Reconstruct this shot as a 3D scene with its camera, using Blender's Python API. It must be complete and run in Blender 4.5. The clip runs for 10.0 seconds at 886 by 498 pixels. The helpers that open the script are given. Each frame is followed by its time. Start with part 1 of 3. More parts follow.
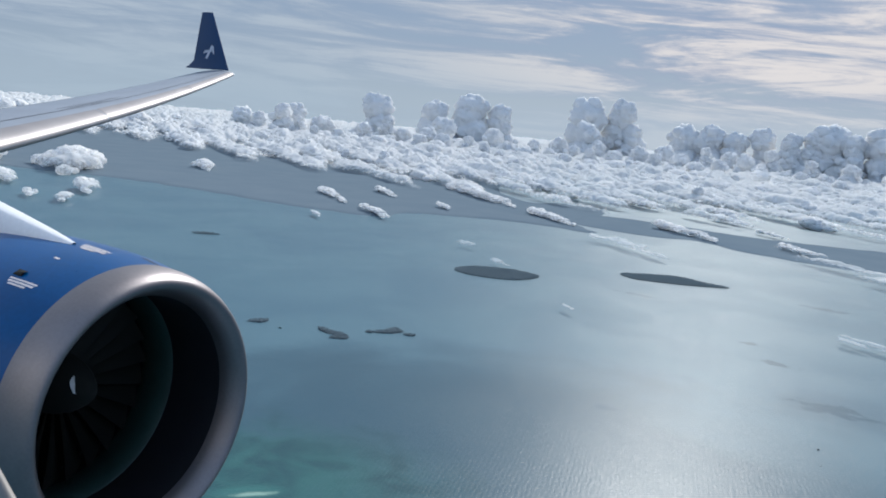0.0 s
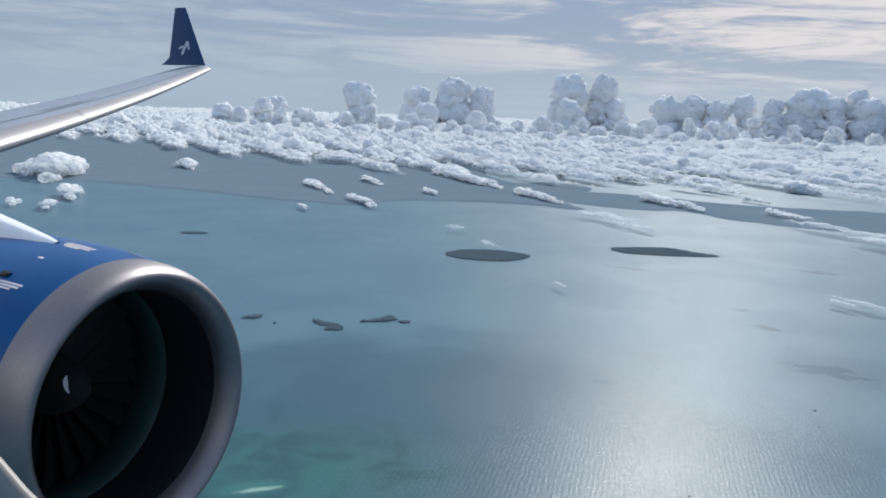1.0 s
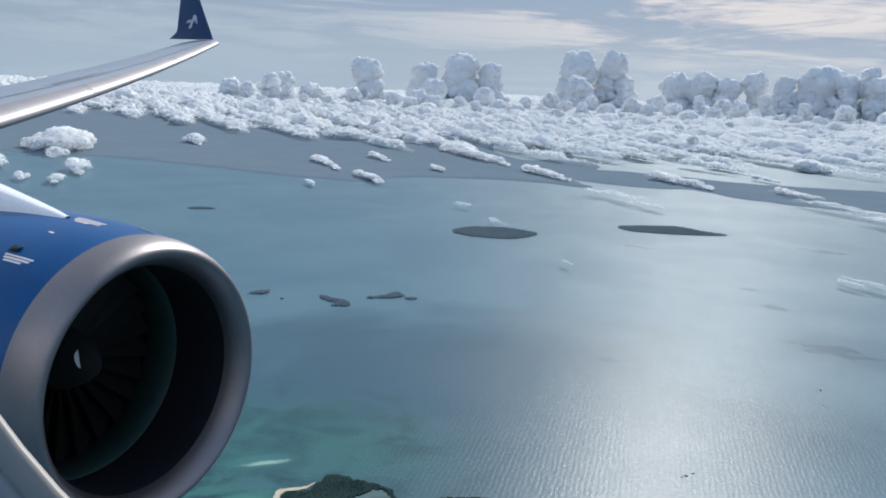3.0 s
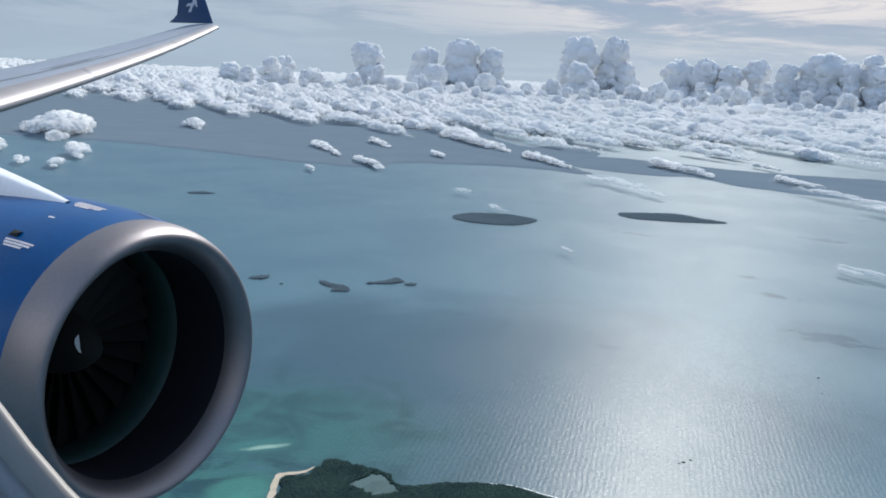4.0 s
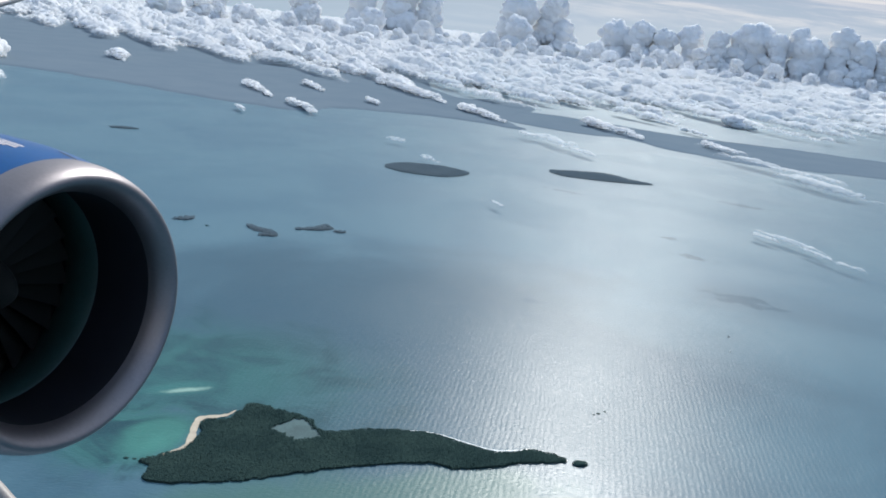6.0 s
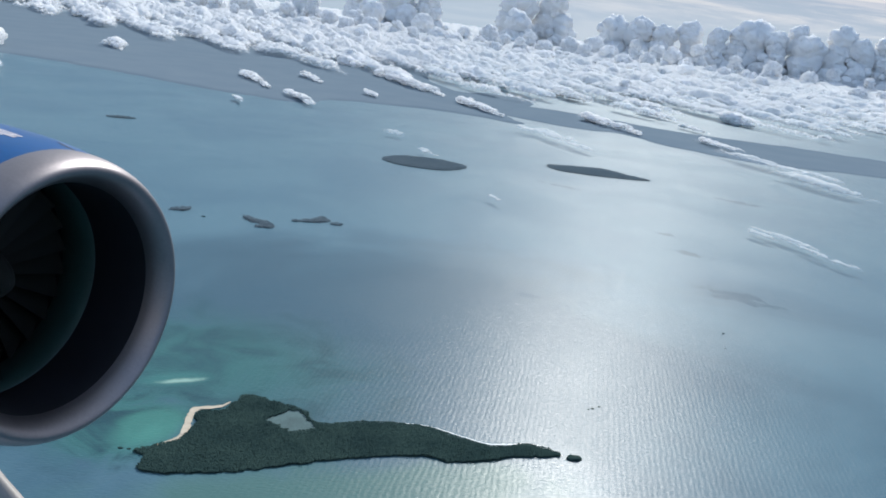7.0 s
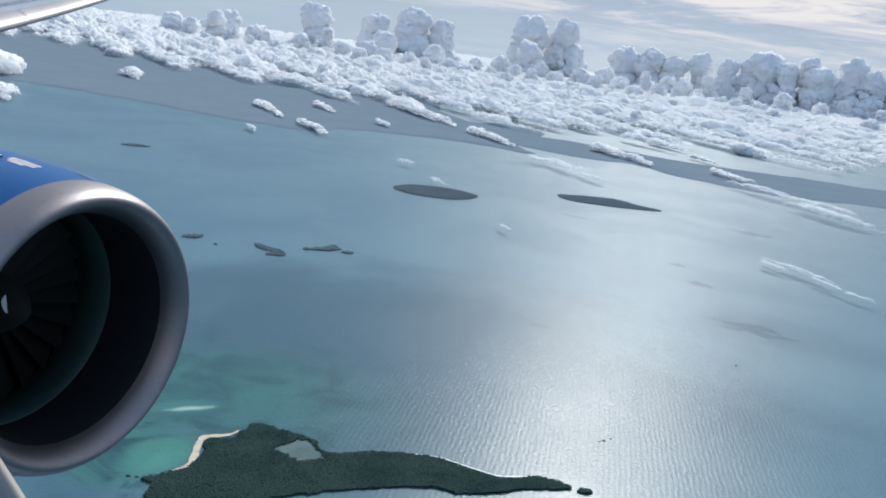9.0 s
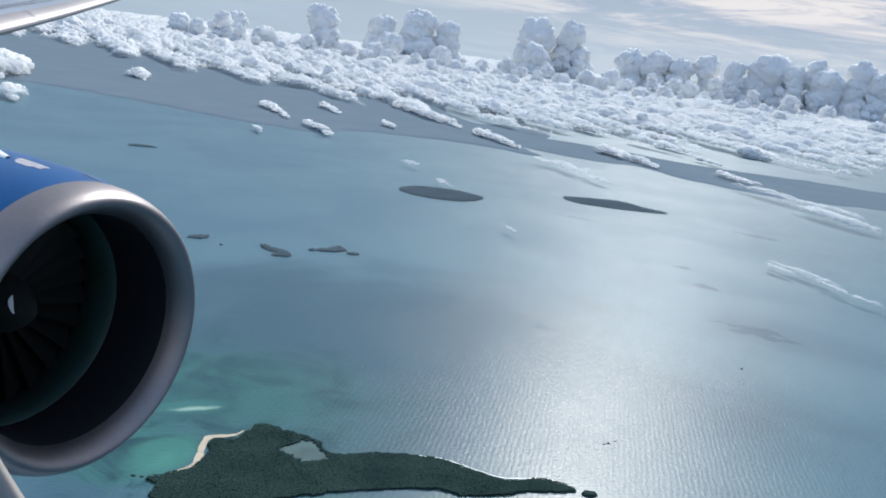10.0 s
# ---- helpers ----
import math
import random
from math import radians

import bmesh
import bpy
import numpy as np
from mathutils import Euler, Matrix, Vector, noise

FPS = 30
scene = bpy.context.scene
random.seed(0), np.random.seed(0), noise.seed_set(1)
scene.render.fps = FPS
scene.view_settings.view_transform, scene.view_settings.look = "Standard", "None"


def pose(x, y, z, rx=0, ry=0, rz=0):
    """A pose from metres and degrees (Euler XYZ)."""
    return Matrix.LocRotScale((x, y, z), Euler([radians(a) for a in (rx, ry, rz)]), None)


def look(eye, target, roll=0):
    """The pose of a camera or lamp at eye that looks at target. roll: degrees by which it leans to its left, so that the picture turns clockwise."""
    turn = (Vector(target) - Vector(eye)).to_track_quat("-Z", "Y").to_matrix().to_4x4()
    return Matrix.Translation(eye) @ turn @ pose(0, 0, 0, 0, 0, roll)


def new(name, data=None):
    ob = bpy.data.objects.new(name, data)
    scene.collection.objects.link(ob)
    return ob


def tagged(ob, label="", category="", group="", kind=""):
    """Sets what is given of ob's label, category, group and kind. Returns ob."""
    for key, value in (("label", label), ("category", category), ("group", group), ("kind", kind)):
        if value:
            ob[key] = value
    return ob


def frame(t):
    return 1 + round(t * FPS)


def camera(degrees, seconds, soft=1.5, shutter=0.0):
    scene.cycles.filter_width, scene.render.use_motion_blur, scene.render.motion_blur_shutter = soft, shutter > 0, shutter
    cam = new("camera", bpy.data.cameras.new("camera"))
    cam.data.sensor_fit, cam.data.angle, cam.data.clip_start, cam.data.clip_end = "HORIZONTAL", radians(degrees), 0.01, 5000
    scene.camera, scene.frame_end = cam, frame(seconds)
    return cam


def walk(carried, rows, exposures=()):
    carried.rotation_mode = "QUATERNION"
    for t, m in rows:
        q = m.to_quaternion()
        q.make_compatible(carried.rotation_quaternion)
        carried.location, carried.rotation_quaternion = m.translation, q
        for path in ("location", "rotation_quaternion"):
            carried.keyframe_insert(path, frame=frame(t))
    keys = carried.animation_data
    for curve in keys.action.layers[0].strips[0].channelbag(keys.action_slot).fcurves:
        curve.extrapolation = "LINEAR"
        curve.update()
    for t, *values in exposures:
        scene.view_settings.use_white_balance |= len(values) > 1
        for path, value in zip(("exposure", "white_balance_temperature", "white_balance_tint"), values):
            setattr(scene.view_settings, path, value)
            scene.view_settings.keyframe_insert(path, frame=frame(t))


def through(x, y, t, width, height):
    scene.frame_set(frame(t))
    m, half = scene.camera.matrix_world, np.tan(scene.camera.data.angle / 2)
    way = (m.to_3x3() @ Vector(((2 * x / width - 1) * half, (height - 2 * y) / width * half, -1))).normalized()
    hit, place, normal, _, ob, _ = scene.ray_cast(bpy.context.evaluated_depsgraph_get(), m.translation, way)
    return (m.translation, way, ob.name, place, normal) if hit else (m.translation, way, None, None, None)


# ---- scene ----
# Camera: held at a cabin window ahead of the wing of an airliner
cam = camera(59.22, 10.0, soft=1.8)
walk(cam, [
    (0.0, pose(0.049, -0.067, 0.061, 80.504, -5.227, 1.385)),
    (0.5, pose(0.084, -0.048, -0.012, 80.309, -3.111, 1.584)),
    (1.0, pose(0.080, -0.046, -0.041, 79.506, -2.004, 0.075)),
    (1.5, pose(0.062, -0.038, -0.028, 78.649, -2.507, -0.145)),
    (2.0, pose(0.056, -0.017, -0.042, 78.151, -2.263, 0.280)),
    (2.5, pose(0.043, -0.002, -0.048, 77.901, -2.209, 0.555)),
    (4.0, pose(0.021, 0.023, -0.043, 76.772, -2.618, 0.707)),
    (4.5, pose(0.012, 0.015, -0.030, 74.486, -4.001, -0.163)),
    (5.0, pose(0.003, 0.032, -0.002, 73.057, -5.275, -1.241)),
    (5.5, pose(-0.008, 0.033, 0.030, 73.448, -6.083, -2.509)),
    (6.0, pose(-0.008, 0.022, 0.023, 73.435, -6.291, -3.635)),
    (7.5, pose(-0.047, 0.034, 0.049, 72.834, -7.184, -3.465)),
    (8.0, pose(-0.065, 0.036, 0.061, 73.860, -7.133, -3.111)),
    (8.5, pose(-0.073, 0.039, 0.064, 74.744, -7.141, -2.829)),
    (9.0, pose(-0.073, 0.045, 0.064, 74.991, -7.138, -2.837)),
    (9.5, pose(-0.077, 0.046, 0.069, 75.176, -7.200, -2.652)),
    (10.0, pose(-0.075, 0.048, 0.073, 75.048, -7.282, -2.394)),
], exposures=((0.0, 0.0, 6480.0, 8.0), (3.5, 0.04, 6480.0, 8.0), (5.5, 0.15, 6480.0, 8.0), (10.0, 0.19, 6480.0, 8.0)))

# ---- world, sun ----
SUN_AZ, SUN_EL = radians(18.8), radians(38.2)      # azimuth to the right of +y
SEA = -100.0                                       # the aircraft's height over the sea, at the reduced scale of the outside
world = bpy.data.worlds.new("sky")
scene.world = world
world.use_nodes = True


class Nodes:
    """A short way to write node trees."""

    def __init__(self, tree):
        self.tree = tree

    def add(self, kind, **values):
        n = self.tree.nodes.new(kind)
        for key, value in values.items():
            if key in n.inputs:
                n.inputs[key].default_value = value
        return n

    def link(self, a, b):
        self.tree.links.new(a, b)

    def math(self, op, a, b=0.0, c=0.0, clamp=False):
        n = self.tree.nodes.new("ShaderNodeMath")
        n.operation = op
        n.use_clamp = clamp
        for i, v in enumerate((a, b, c)):
            if isinstance(v, (int, float)):
                n.inputs[i].default_value = v
            else:
                self.link(v, n.inputs[i])
        return n.outputs[0]

    def ramp(self, value, lo, hi, smooth=True):
        n = self.tree.nodes.new("ShaderNodeMapRange")
        n.interpolation_type = "SMOOTHSTEP" if smooth else "LINEAR"
        n.inputs["From Min"].default_value, n.inputs["From Max"].default_value = lo, hi
        self.link(value, n.inputs["Value"])
        return n.outputs["Result"]

    def noise(self, vector, scale, detail=4.0, rough=0.55, distort=0.0):
        n = self.tree.nodes.new("ShaderNodeTexNoise")
        n.inputs["Scale"].default_value = scale
        n.inputs["Detail"].default_value = detail
        n.inputs["Roughness"].default_value = rough
        n.inputs["Distortion"].default_value = distort
        if vector is not None:
            self.link(vector, n.inputs["Vector"])
        return n.outputs["Fac"]

    def mix(self, fac, a, b):
        n = self.tree.nodes.new("ShaderNodeMix")
        n.data_type = "RGBA"
        for i, v in ((0, fac), (6, a), (7, b)):
            if isinstance(v, (int, float)):
                n.inputs[i].default_value = v
            elif isinstance(v, tuple):
                n.inputs[i].default_value = (*v, 1.0)
            else:
                self.link(v, n.inputs[i])
        return n.outputs[2]

    def scaled(self, vector, scale, turn=(0, 0, 0), move=(0, 0, 0)):
        n = self.tree.nodes.new("ShaderNodeMapping")
        n.inputs["Scale"].default_value = scale
        n.inputs["Rotation"].default_value = turn
        n.inputs["Location"].default_value = move
        self.link(vector, n.inputs["Vector"])
        return n.outputs["Vector"]


def build_sky():
    tree = world.node_tree
    tree.nodes.clear()
    N = Nodes(tree)
    sky = N.add("ShaderNodeTexSky")
    sky.sky_type, sky.sun_disc = "NISHITA", False
    sky.sun_elevation, sky.sun_rotation = SUN_EL, SUN_AZ
    sky.altitude, sky.dust_density = 1500.0, 2.0
    way = N.add("ShaderNodeTexCoord").outputs["Generated"]
    split = N.add("ShaderNodeSeparateXYZ")
    N.link(way, split.inputs[0])
    # high layered cloud: long level streaks, denser and warmer towards the sun
    broad = N.noise(N.scaled(way, (1.1, 1.1, 9.5), (0, radians(2), 0)), 2.6, 8.0, 0.62, 0.9)
    fine = N.noise(N.scaled(way, (1.7, 1.7, 17.0), (0, radians(3), 0), (3, 1, 2)), 2.6, 9.0, 0.66, 1.2)
    veil = N.ramp(N.math("ADD", N.math("MULTIPLY", broad, 0.75), N.math("MULTIPLY", fine, 0.25)), 0.38, 0.56)
    streak = N.ramp(N.math("ADD", N.math("MULTIPLY", fine, 0.5), N.math("MULTIPLY", broad, 0.5)), 0.43, 0.60)
    rightward = N.ramp(split.outputs["X"], -0.30, 0.35)
    high = N.ramp(split.outputs["Z"], 0.12, 0.5)
    grey = N.mix(rightward, (3.5, 4.3, 5.5), (3.3, 3.9, 5.4))
    bright = N.mix(rightward, (4.5, 5.3, 6.3), (8.6, 8.0, 7.8))
    cloud = N.mix(N.math("MULTIPLY", streak, 0.9), grey, bright)
    cloud = N.mix(high, cloud, (7.1, 8.3, 10.2))
    behind = N.ramp(split.outputs["Y"], 0.25, -0.45)
    blue = N.mix(0.85, sky.outputs[0], (2.4, 3.2, 4.6))
    sheet = N.mix(N.math("MULTIPLY", veil, 0.9), blue, cloud)
    # milky air low over the horizon
    low = N.ramp(split.outputs["Z"], 0.09, 0.0)
    colour = N.mix(N.math("MULTIPLY", low, 0.8), sheet, N.mix(rightward, (3.9, 4.9, 6.0), (4.5, 5.4, 6.5)))
    # clear blue sky away from the sun
    colour = N.mix(N.math("MULTIPLY", behind, 0.85), colour, (2.8, 4.4, 7.2))
    back = N.add("ShaderNodeBackground", Strength=0.1)
    N.link(colour, back.inputs["Color"])
    out = N.add("ShaderNodeOutputWorld")
    N.link(back.outputs[0], out.inputs[0])


build_sky()
sun = new("sun", bpy.data.lights.new("sun", "SUN"))
sun.data.energy, sun.data.angle, sun.data.color = 4.3, radians(5.0), (1.0, 0.98, 0.945)
sun.matrix_world = look((0, 0, 0), (-math.sin(SUN_AZ) * math.cos(SUN_EL), -math.cos(SUN_AZ) * math.cos(SUN_EL), -math.sin(SUN_EL)))


# ---- materials ----
def material(name):
    m = bpy.data.materials.new(name)
    m.use_nodes = True
    m.node_tree.nodes.clear()
    N = Nodes(m.node_tree)
    N.out = N.add("ShaderNodeOutputMaterial")
    N.pos = N.add("ShaderNodeNewGeometry").outputs["Position"]
    N.local = N.add("ShaderNodeTexCoord").outputs["Object"]
    return m, N


def bump(N, height, strength, distance):
    n = N.add("ShaderNodeBump", Strength=strength, Distance=distance)
    N.link(height, n.inputs["Height"])
    return n.outputs[0]


def principled(N, colour, rough=0.5, metal=0.0, normal=None, ior=1.45, coat=0.0, specular=0.5):
    b = N.add("ShaderNodeBsdfPrincipled")
    for key, v in (("Base Color", colour), ("Roughness", rough), ("Metallic", metal), ("IOR", ior), ("Coat Weight", coat), ("Specular IOR Level", specular)):
        if isinstance(v, tuple):
            b.inputs[key].default_value = (*v, 1.0)
        elif isinstance(v, (int, float)):
            b.inputs[key].default_value = v
        else:
            N.link(v, b.inputs[key])
    if normal is not None:
        N.link(normal, b.inputs["Normal"])
    N.link(b.outputs[0], N.out.inputs["Surface"])
    return b


def away(N, x, y, long, wide, turn=0.0):
    """Distance from a spot on the sea bed, 1 at the rim of an ellipse, with a wavering edge."""
    v = N.scaled(N.pos, (1, 1, 0))
    sub = N.add("ShaderNodeVectorMath")
    sub.operation = "SUBTRACT"
    N.link(v, sub.inputs[0])
    sub.inputs[1].default_value = (x, y, 0)
    rot = N.add("ShaderNodeVectorRotate")
    rot.rotation_type = "Z_AXIS"
    rot.inputs["Angle"].default_value = -radians(turn)
    N.link(sub.outputs[0], rot.inputs["Vector"])
    ln = N.add("ShaderNodeVectorMath")
    ln.operation = "LENGTH"
    N.link(N.scaled(rot.outputs[0], (1 / long, 1 / wide, 0)), ln.inputs[0])
    return ln.outputs["Value"]


def sea_material():
    m, N = material("sea_water")
    flat = N.scaled(N.pos, (1, 1, 0))
    wide = N.noise(flat, 0.012, 5.0, 0.55, 0.8)
    patch = N.noise(flat, 0.05, 6.0, 0.6, 0.6)
    colour = N.mix(N.ramp(wide, 0.35, 0.65), (0.060, 0.128, 0.171), (0.074, 0.148, 0.188))
    # near sea painted darker for the steeper view and thinner haze there
    near_dark = N.ramp(N.math("ADD", away(N, 0, 232, 190, 110, 0), N.math("MULTIPLY", N.math("SUBTRACT", wide, 0.5), 1.2)), 1.15, 0.45)
    colour = N.mix(N.math("MULTIPLY", near_dark, 0.85), colour, (0.031, 0.076, 0.108))
    # pale sand shallows, reef and weed beds round the islands
    shallow = N.ramp(N.math("ADD", away(N, -42, 200, 62, 42, -12), N.math("MULTIPLY", N.math("SUBTRACT", patch, 0.5), 1.6)), 1.15, 0.30)
    teal = N.mix(N.ramp(patch, 0.38, 0.62), (0.014, 0.062, 0.070), (0.030, 0.118, 0.110))
    colour = N.mix(N.math("MULTIPLY", shallow, 0.75), colour, teal)
    reef = N.ramp(N.math("ADD", away(N, -52, 164, 22, 20, 30), N.math("MULTIPLY", N.math("SUBTRACT", patch, 0.5), 1.8)), 1.05, 0.45)
    colour = N.mix(N.math("MULTIPLY", reef, 0.85), colour, N.mix(N.ramp(patch, 0.42, 0.55), (0.012, 0.050, 0.062), (0.034, 0.125, 0.118)))
    south = N.ramp(N.math("ADD", away(N, 0, 142, 60, 16, 12), N.math("MULTIPLY", N.math("SUBTRACT", patch, 0.5), 1.2)), 1.1, 0.4)
    colour = N.mix(N.math("MULTIPLY", south, 0.85), colour, (0.052, 0.122, 0.112))
    halo = N.ramp(N.math("ADD", away(N, -46.5, 188.5, 13, 5.0, 18), N.math("MULTIPLY", N.math("SUBTRACT", patch, 0.5), 1.4)), 1.0, 0.3)
    colour = N.mix(N.math("MULTIPLY", halo, 0.5), colour, (0.050, 0.18, 0.165))
    fringe = N.ramp(N.math("ADD", away(N, -45.5, 164.0, 9, 13, -25), N.math("MULTIPLY", N.math("SUBTRACT", patch, 0.5), 1.5)), 1.0, 0.35)
    colour = N.mix(N.math("MULTIPLY", fringe, 0.6), colour, (0.060, 0.215, 0.175))
    bar = N.ramp(N.math("ADD", away(N, -45.0, 187.5, 8.5, 1.5, 18), N.math("MULTIPLY", N.math("SUBTRACT", N.noise(flat, 0.25, 4.0), 0.5), 1.3)), 1.0, 0.25)
    colour = N.mix(N.math("MULTIPLY", bar, 0.6), colour, (0.34, 0.48, 0.40))
    # cloud shadows out on the sea, painted into its colour as dark patches
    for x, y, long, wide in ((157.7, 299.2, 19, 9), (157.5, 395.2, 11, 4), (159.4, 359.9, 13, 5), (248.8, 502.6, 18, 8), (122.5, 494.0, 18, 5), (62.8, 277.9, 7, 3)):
        cloud_shade = N.ramp(N.math("ADD", away(N, x, y, long, wide, -28), N.math("MULTIPLY", N.math("SUBTRACT", N.noise(flat, 0.16, 5.0, 0.6), 0.5), 3.4)), 0.85, 0.45)
        colour = N.mix(N.math("MULTIPLY", cloud_shade, 0.9), colour, (0.008, 0.056, 0.094))
    # wave trains running in from two sides, broken by chop
    swell = N.noise(N.scaled(flat, (1.0, 3.2, 1.0), (0, 0, radians(-52))), 0.62, 3.0, 0.5, 0.5)
    train = N.add("ShaderNodeTexWave", Scale=0.24, Distortion=4.0, Detail=2.0)
    train.inputs["Detail Scale"].default_value = 0.9
    N.link(N.scaled(flat, (1.0, 0.5, 1.0), (0, 0, radians(28))), train.inputs["Vector"])
    chop = N.noise(N.scaled(flat, (1.6, 3.0, 1.0), (0, 0, radians(20))), 1.6, 3.0, 0.55, 0.2)
    inshore = N.ramp(away(N, 70, 150, 190, 130, 0), 1.2, 0.3)
    height = N.math("ADD", N.math("ADD", N.math("MULTIPLY", swell, 0.48), N.math("MULTIPLY", N.math("MULTIPLY", train.outputs["Fac"], inshore), 0.06)), N.math("MULTIPLY", chop, 0.12))
    calm = N.noise(flat, 0.018, 4.0, 0.55, 0.5)
    lee = N.ramp(away(N, 40, 190, 190, 150, 0), 0.5, 1.4)
    rough = N.math("ADD", N.math("ADD", 0.315, N.math("MULTIPLY", lee, 0.01)), N.math("MULTIPLY", N.ramp(calm, 0.35, 0.65), 0.04))
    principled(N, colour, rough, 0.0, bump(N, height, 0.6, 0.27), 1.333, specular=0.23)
    return m


def plain(name, colour, rough=0.5, metal=0.0, vary=0.12, scale=3.0, relief=0.0, coat=0.0, fine=25.0, specular=0.5):
    """A surface with broad staining and fine grain."""
    m, N = material(name)
    big = N.noise(N.local, scale, 4.0)
    small = N.noise(N.local, scale * fine, 3.0)
    mixed = N.math("ADD", N.math("MULTIPLY", big, 0.6), N.math("MULTIPLY", small, 0.4))
    dark = tuple(c * (1 - vary) for c in colour)
    light = tuple(min(1.0, c * (1 + vary)) for c in colour)
    col = N.mix(N.ramp(mixed, 0.35, 0.65), dark, light)
    r = N.math("ADD", rough - 0.05, N.math("MULTIPLY", small, 0.1))
    principled(N, col, r, metal, bump(N, small, relief, 0.02) if relief else None, coat=coat, specular=specular)
    return m


def cloud_material(name, white, through, solid=False, faint=0.0, rim=0.30):
    """White vapour: scatters light back and on; clear where the cloud thins out towards its rim."""
    m, N = material(name)
    fluff = N.noise(N.pos, 0.22, 5.0, 0.62)
    nrm = bump(N, N.math("ADD", N.math("MULTIPLY", N.noise(N.pos, 0.055, 6.0, 0.65), 0.8), N.math("MULTIPLY", fluff, 0.3)), 0.30, 5.0)
    d = N.add("ShaderNodeBsdfDiffuse", Color=(white, white, white, 1.0))
    t = N.add("ShaderNodeBsdfTranslucent", Color=(white, white, white, 1.0))
    N.link(nrm, d.inputs["Normal"])
    N.link(nrm, t.inputs["Normal"])
    mix = N.add("ShaderNodeMixShader", Fac=through)
    N.link(d.outputs[0], mix.inputs[1])
    N.link(t.outputs[0], mix.inputs[2])
    if solid:
        N.link(mix.outputs[0], N.out.inputs["Surface"])
        return m
    depth = N.add("ShaderNodeAttribute")
    depth.attribute_name = "thickness"
    ragged_depth = N.math("ADD", depth.outputs["Fac"], N.math("MULTIPLY", N.math("SUBTRACT", fluff, 0.5), rim * 1.6))
    gaps = N.math("ADD", faint, N.math("MULTIPLY", N.ramp(ragged_depth, rim, 0.0), 1.0 - faint))
    airy = N.add("ShaderNodeMixShader")
    N.link(gaps, airy.inputs[0])
    N.link(mix.outputs[0], airy.inputs[1])
    N.link(N.add("ShaderNodeBsdfTransparent").outputs[0], airy.inputs[2])
    N.link(airy.outputs[0], N.out.inputs["Surface"])
    return m


def canopy_material(name, dark, light, scale):
    m, N = material(name)
    tone = N.noise(N.pos, scale, 5.0, 0.6)
    tree = N.add("ShaderNodeNewGeometry").outputs["Random Per Island"]
    mixed = N.math("ADD", N.math("MULTIPLY", N.ramp(tone, 0.3, 0.7), 0.6), N.math("MULTIPLY", tree, 0.4))
    principled(N, N.mix(mixed, dark, light), 1.0, 0.0, bump(N, N.noise(N.pos, scale * 30, 3.0), 0.5, 0.1), specular=0.0)
    return m


SEA_WATER = sea_material()
CLOUD = cloud_material("cumulus_white", 0.96, 0.48, False, 0.0, 0.5)
# tower white lowered: the shade of their backlit faces put into the colour
SHADED_CLOUD = cloud_material("shaded_cumulus_white", 0.86, 0.16, True)
LONE_CLOUD = cloud_material("small_cumulus_white", 0.97, 0.58, False, 0.10, 0.5)
WISP = cloud_material("thin_cloud_white", 0.97, 0.5, False, 0.52, 0.6)
SLAT = plain("bare_metal_slat", (0.29, 0.275, 0.285), 0.56, 1.0, 0.06, 1.0)
PLACARD = plain("pale_placard", (0.62, 0.58, 0.60), 0.5, 0.0, 0.1, 6.0)
MARK = plain("white_spinner_mark", (0.75, 0.75, 0.75), 0.5)
GASKET = plain("grey_window_gasket", (0.30, 0.30, 0.31), 0.6, 0.0, 0.05, 8.0)
PANEL = plain("white_cabin_panel", (0.50, 0.47, 0.46), 0.5, 0.0, 0.04, 6.0)
SURF = plain("surf_foam", (0.75, 0.78, 0.78), 0.8, 0.0, 0.2, 0.6)
HULL = plain("dark_boat_hull", (0.05, 0.055, 0.06), 0.5)
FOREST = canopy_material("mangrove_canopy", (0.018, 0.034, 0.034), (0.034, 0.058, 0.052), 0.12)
# farther islands: haze put into the canopy colour, paler and bluer
HAZY_MID_FOREST = canopy_material("hazy_island_forest", (0.080, 0.108, 0.130), (0.098, 0.128, 0.148), 0.06)
# mainland: base colour lifted to blue-grey to stand for the distance haze
HAZY_FAR_FOREST = canopy_material("hazy_distant_forest", (0.128, 0.168, 0.206), (0.150, 0.190, 0.224), 0.02)
SAND = plain("coral_sand", (0.42, 0.36, 0.28), 0.9, 0.0, 0.15, 0.4)
MUD = plain("tidal_flat", (0.062, 0.105, 0.108), 0.95, 0.0, 0.25, 0.15)
BLUE = plain("blue_cowl_paint", (0.0, 0.064, 0.205), 0.30, 0.0, 0.10, 0.7, specular=0.22)
NAVY = plain("navy_winglet_paint", (0.003, 0.038, 0.115), 0.4, 0.0, 0.10, 0.7, coat=0.1)
SILVER = plain("bare_aluminium_lip", (0.225, 0.208, 0.218), 0.47, 1.0, 0.08, 1.2)
WING_GREY = plain("wing_grey_paint", (0.24, 0.27, 0.32), 0.5, 0.0, 0.08, 0.5)
WHITE = plain("white_paint", (0.78, 0.78, 0.80), 0.35, 0.0, 0.05, 0.8, coat=0.2)
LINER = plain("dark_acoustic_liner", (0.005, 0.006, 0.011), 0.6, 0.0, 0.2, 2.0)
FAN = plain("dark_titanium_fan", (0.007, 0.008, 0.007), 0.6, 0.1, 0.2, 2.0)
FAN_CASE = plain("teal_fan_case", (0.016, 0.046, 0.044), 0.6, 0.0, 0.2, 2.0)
DARK = plain("dark_seam", (0.03, 0.035, 0.045), 0.6)
BLACK = plain("black_spinner_paint", (0.009, 0.010, 0.009), 0.95)
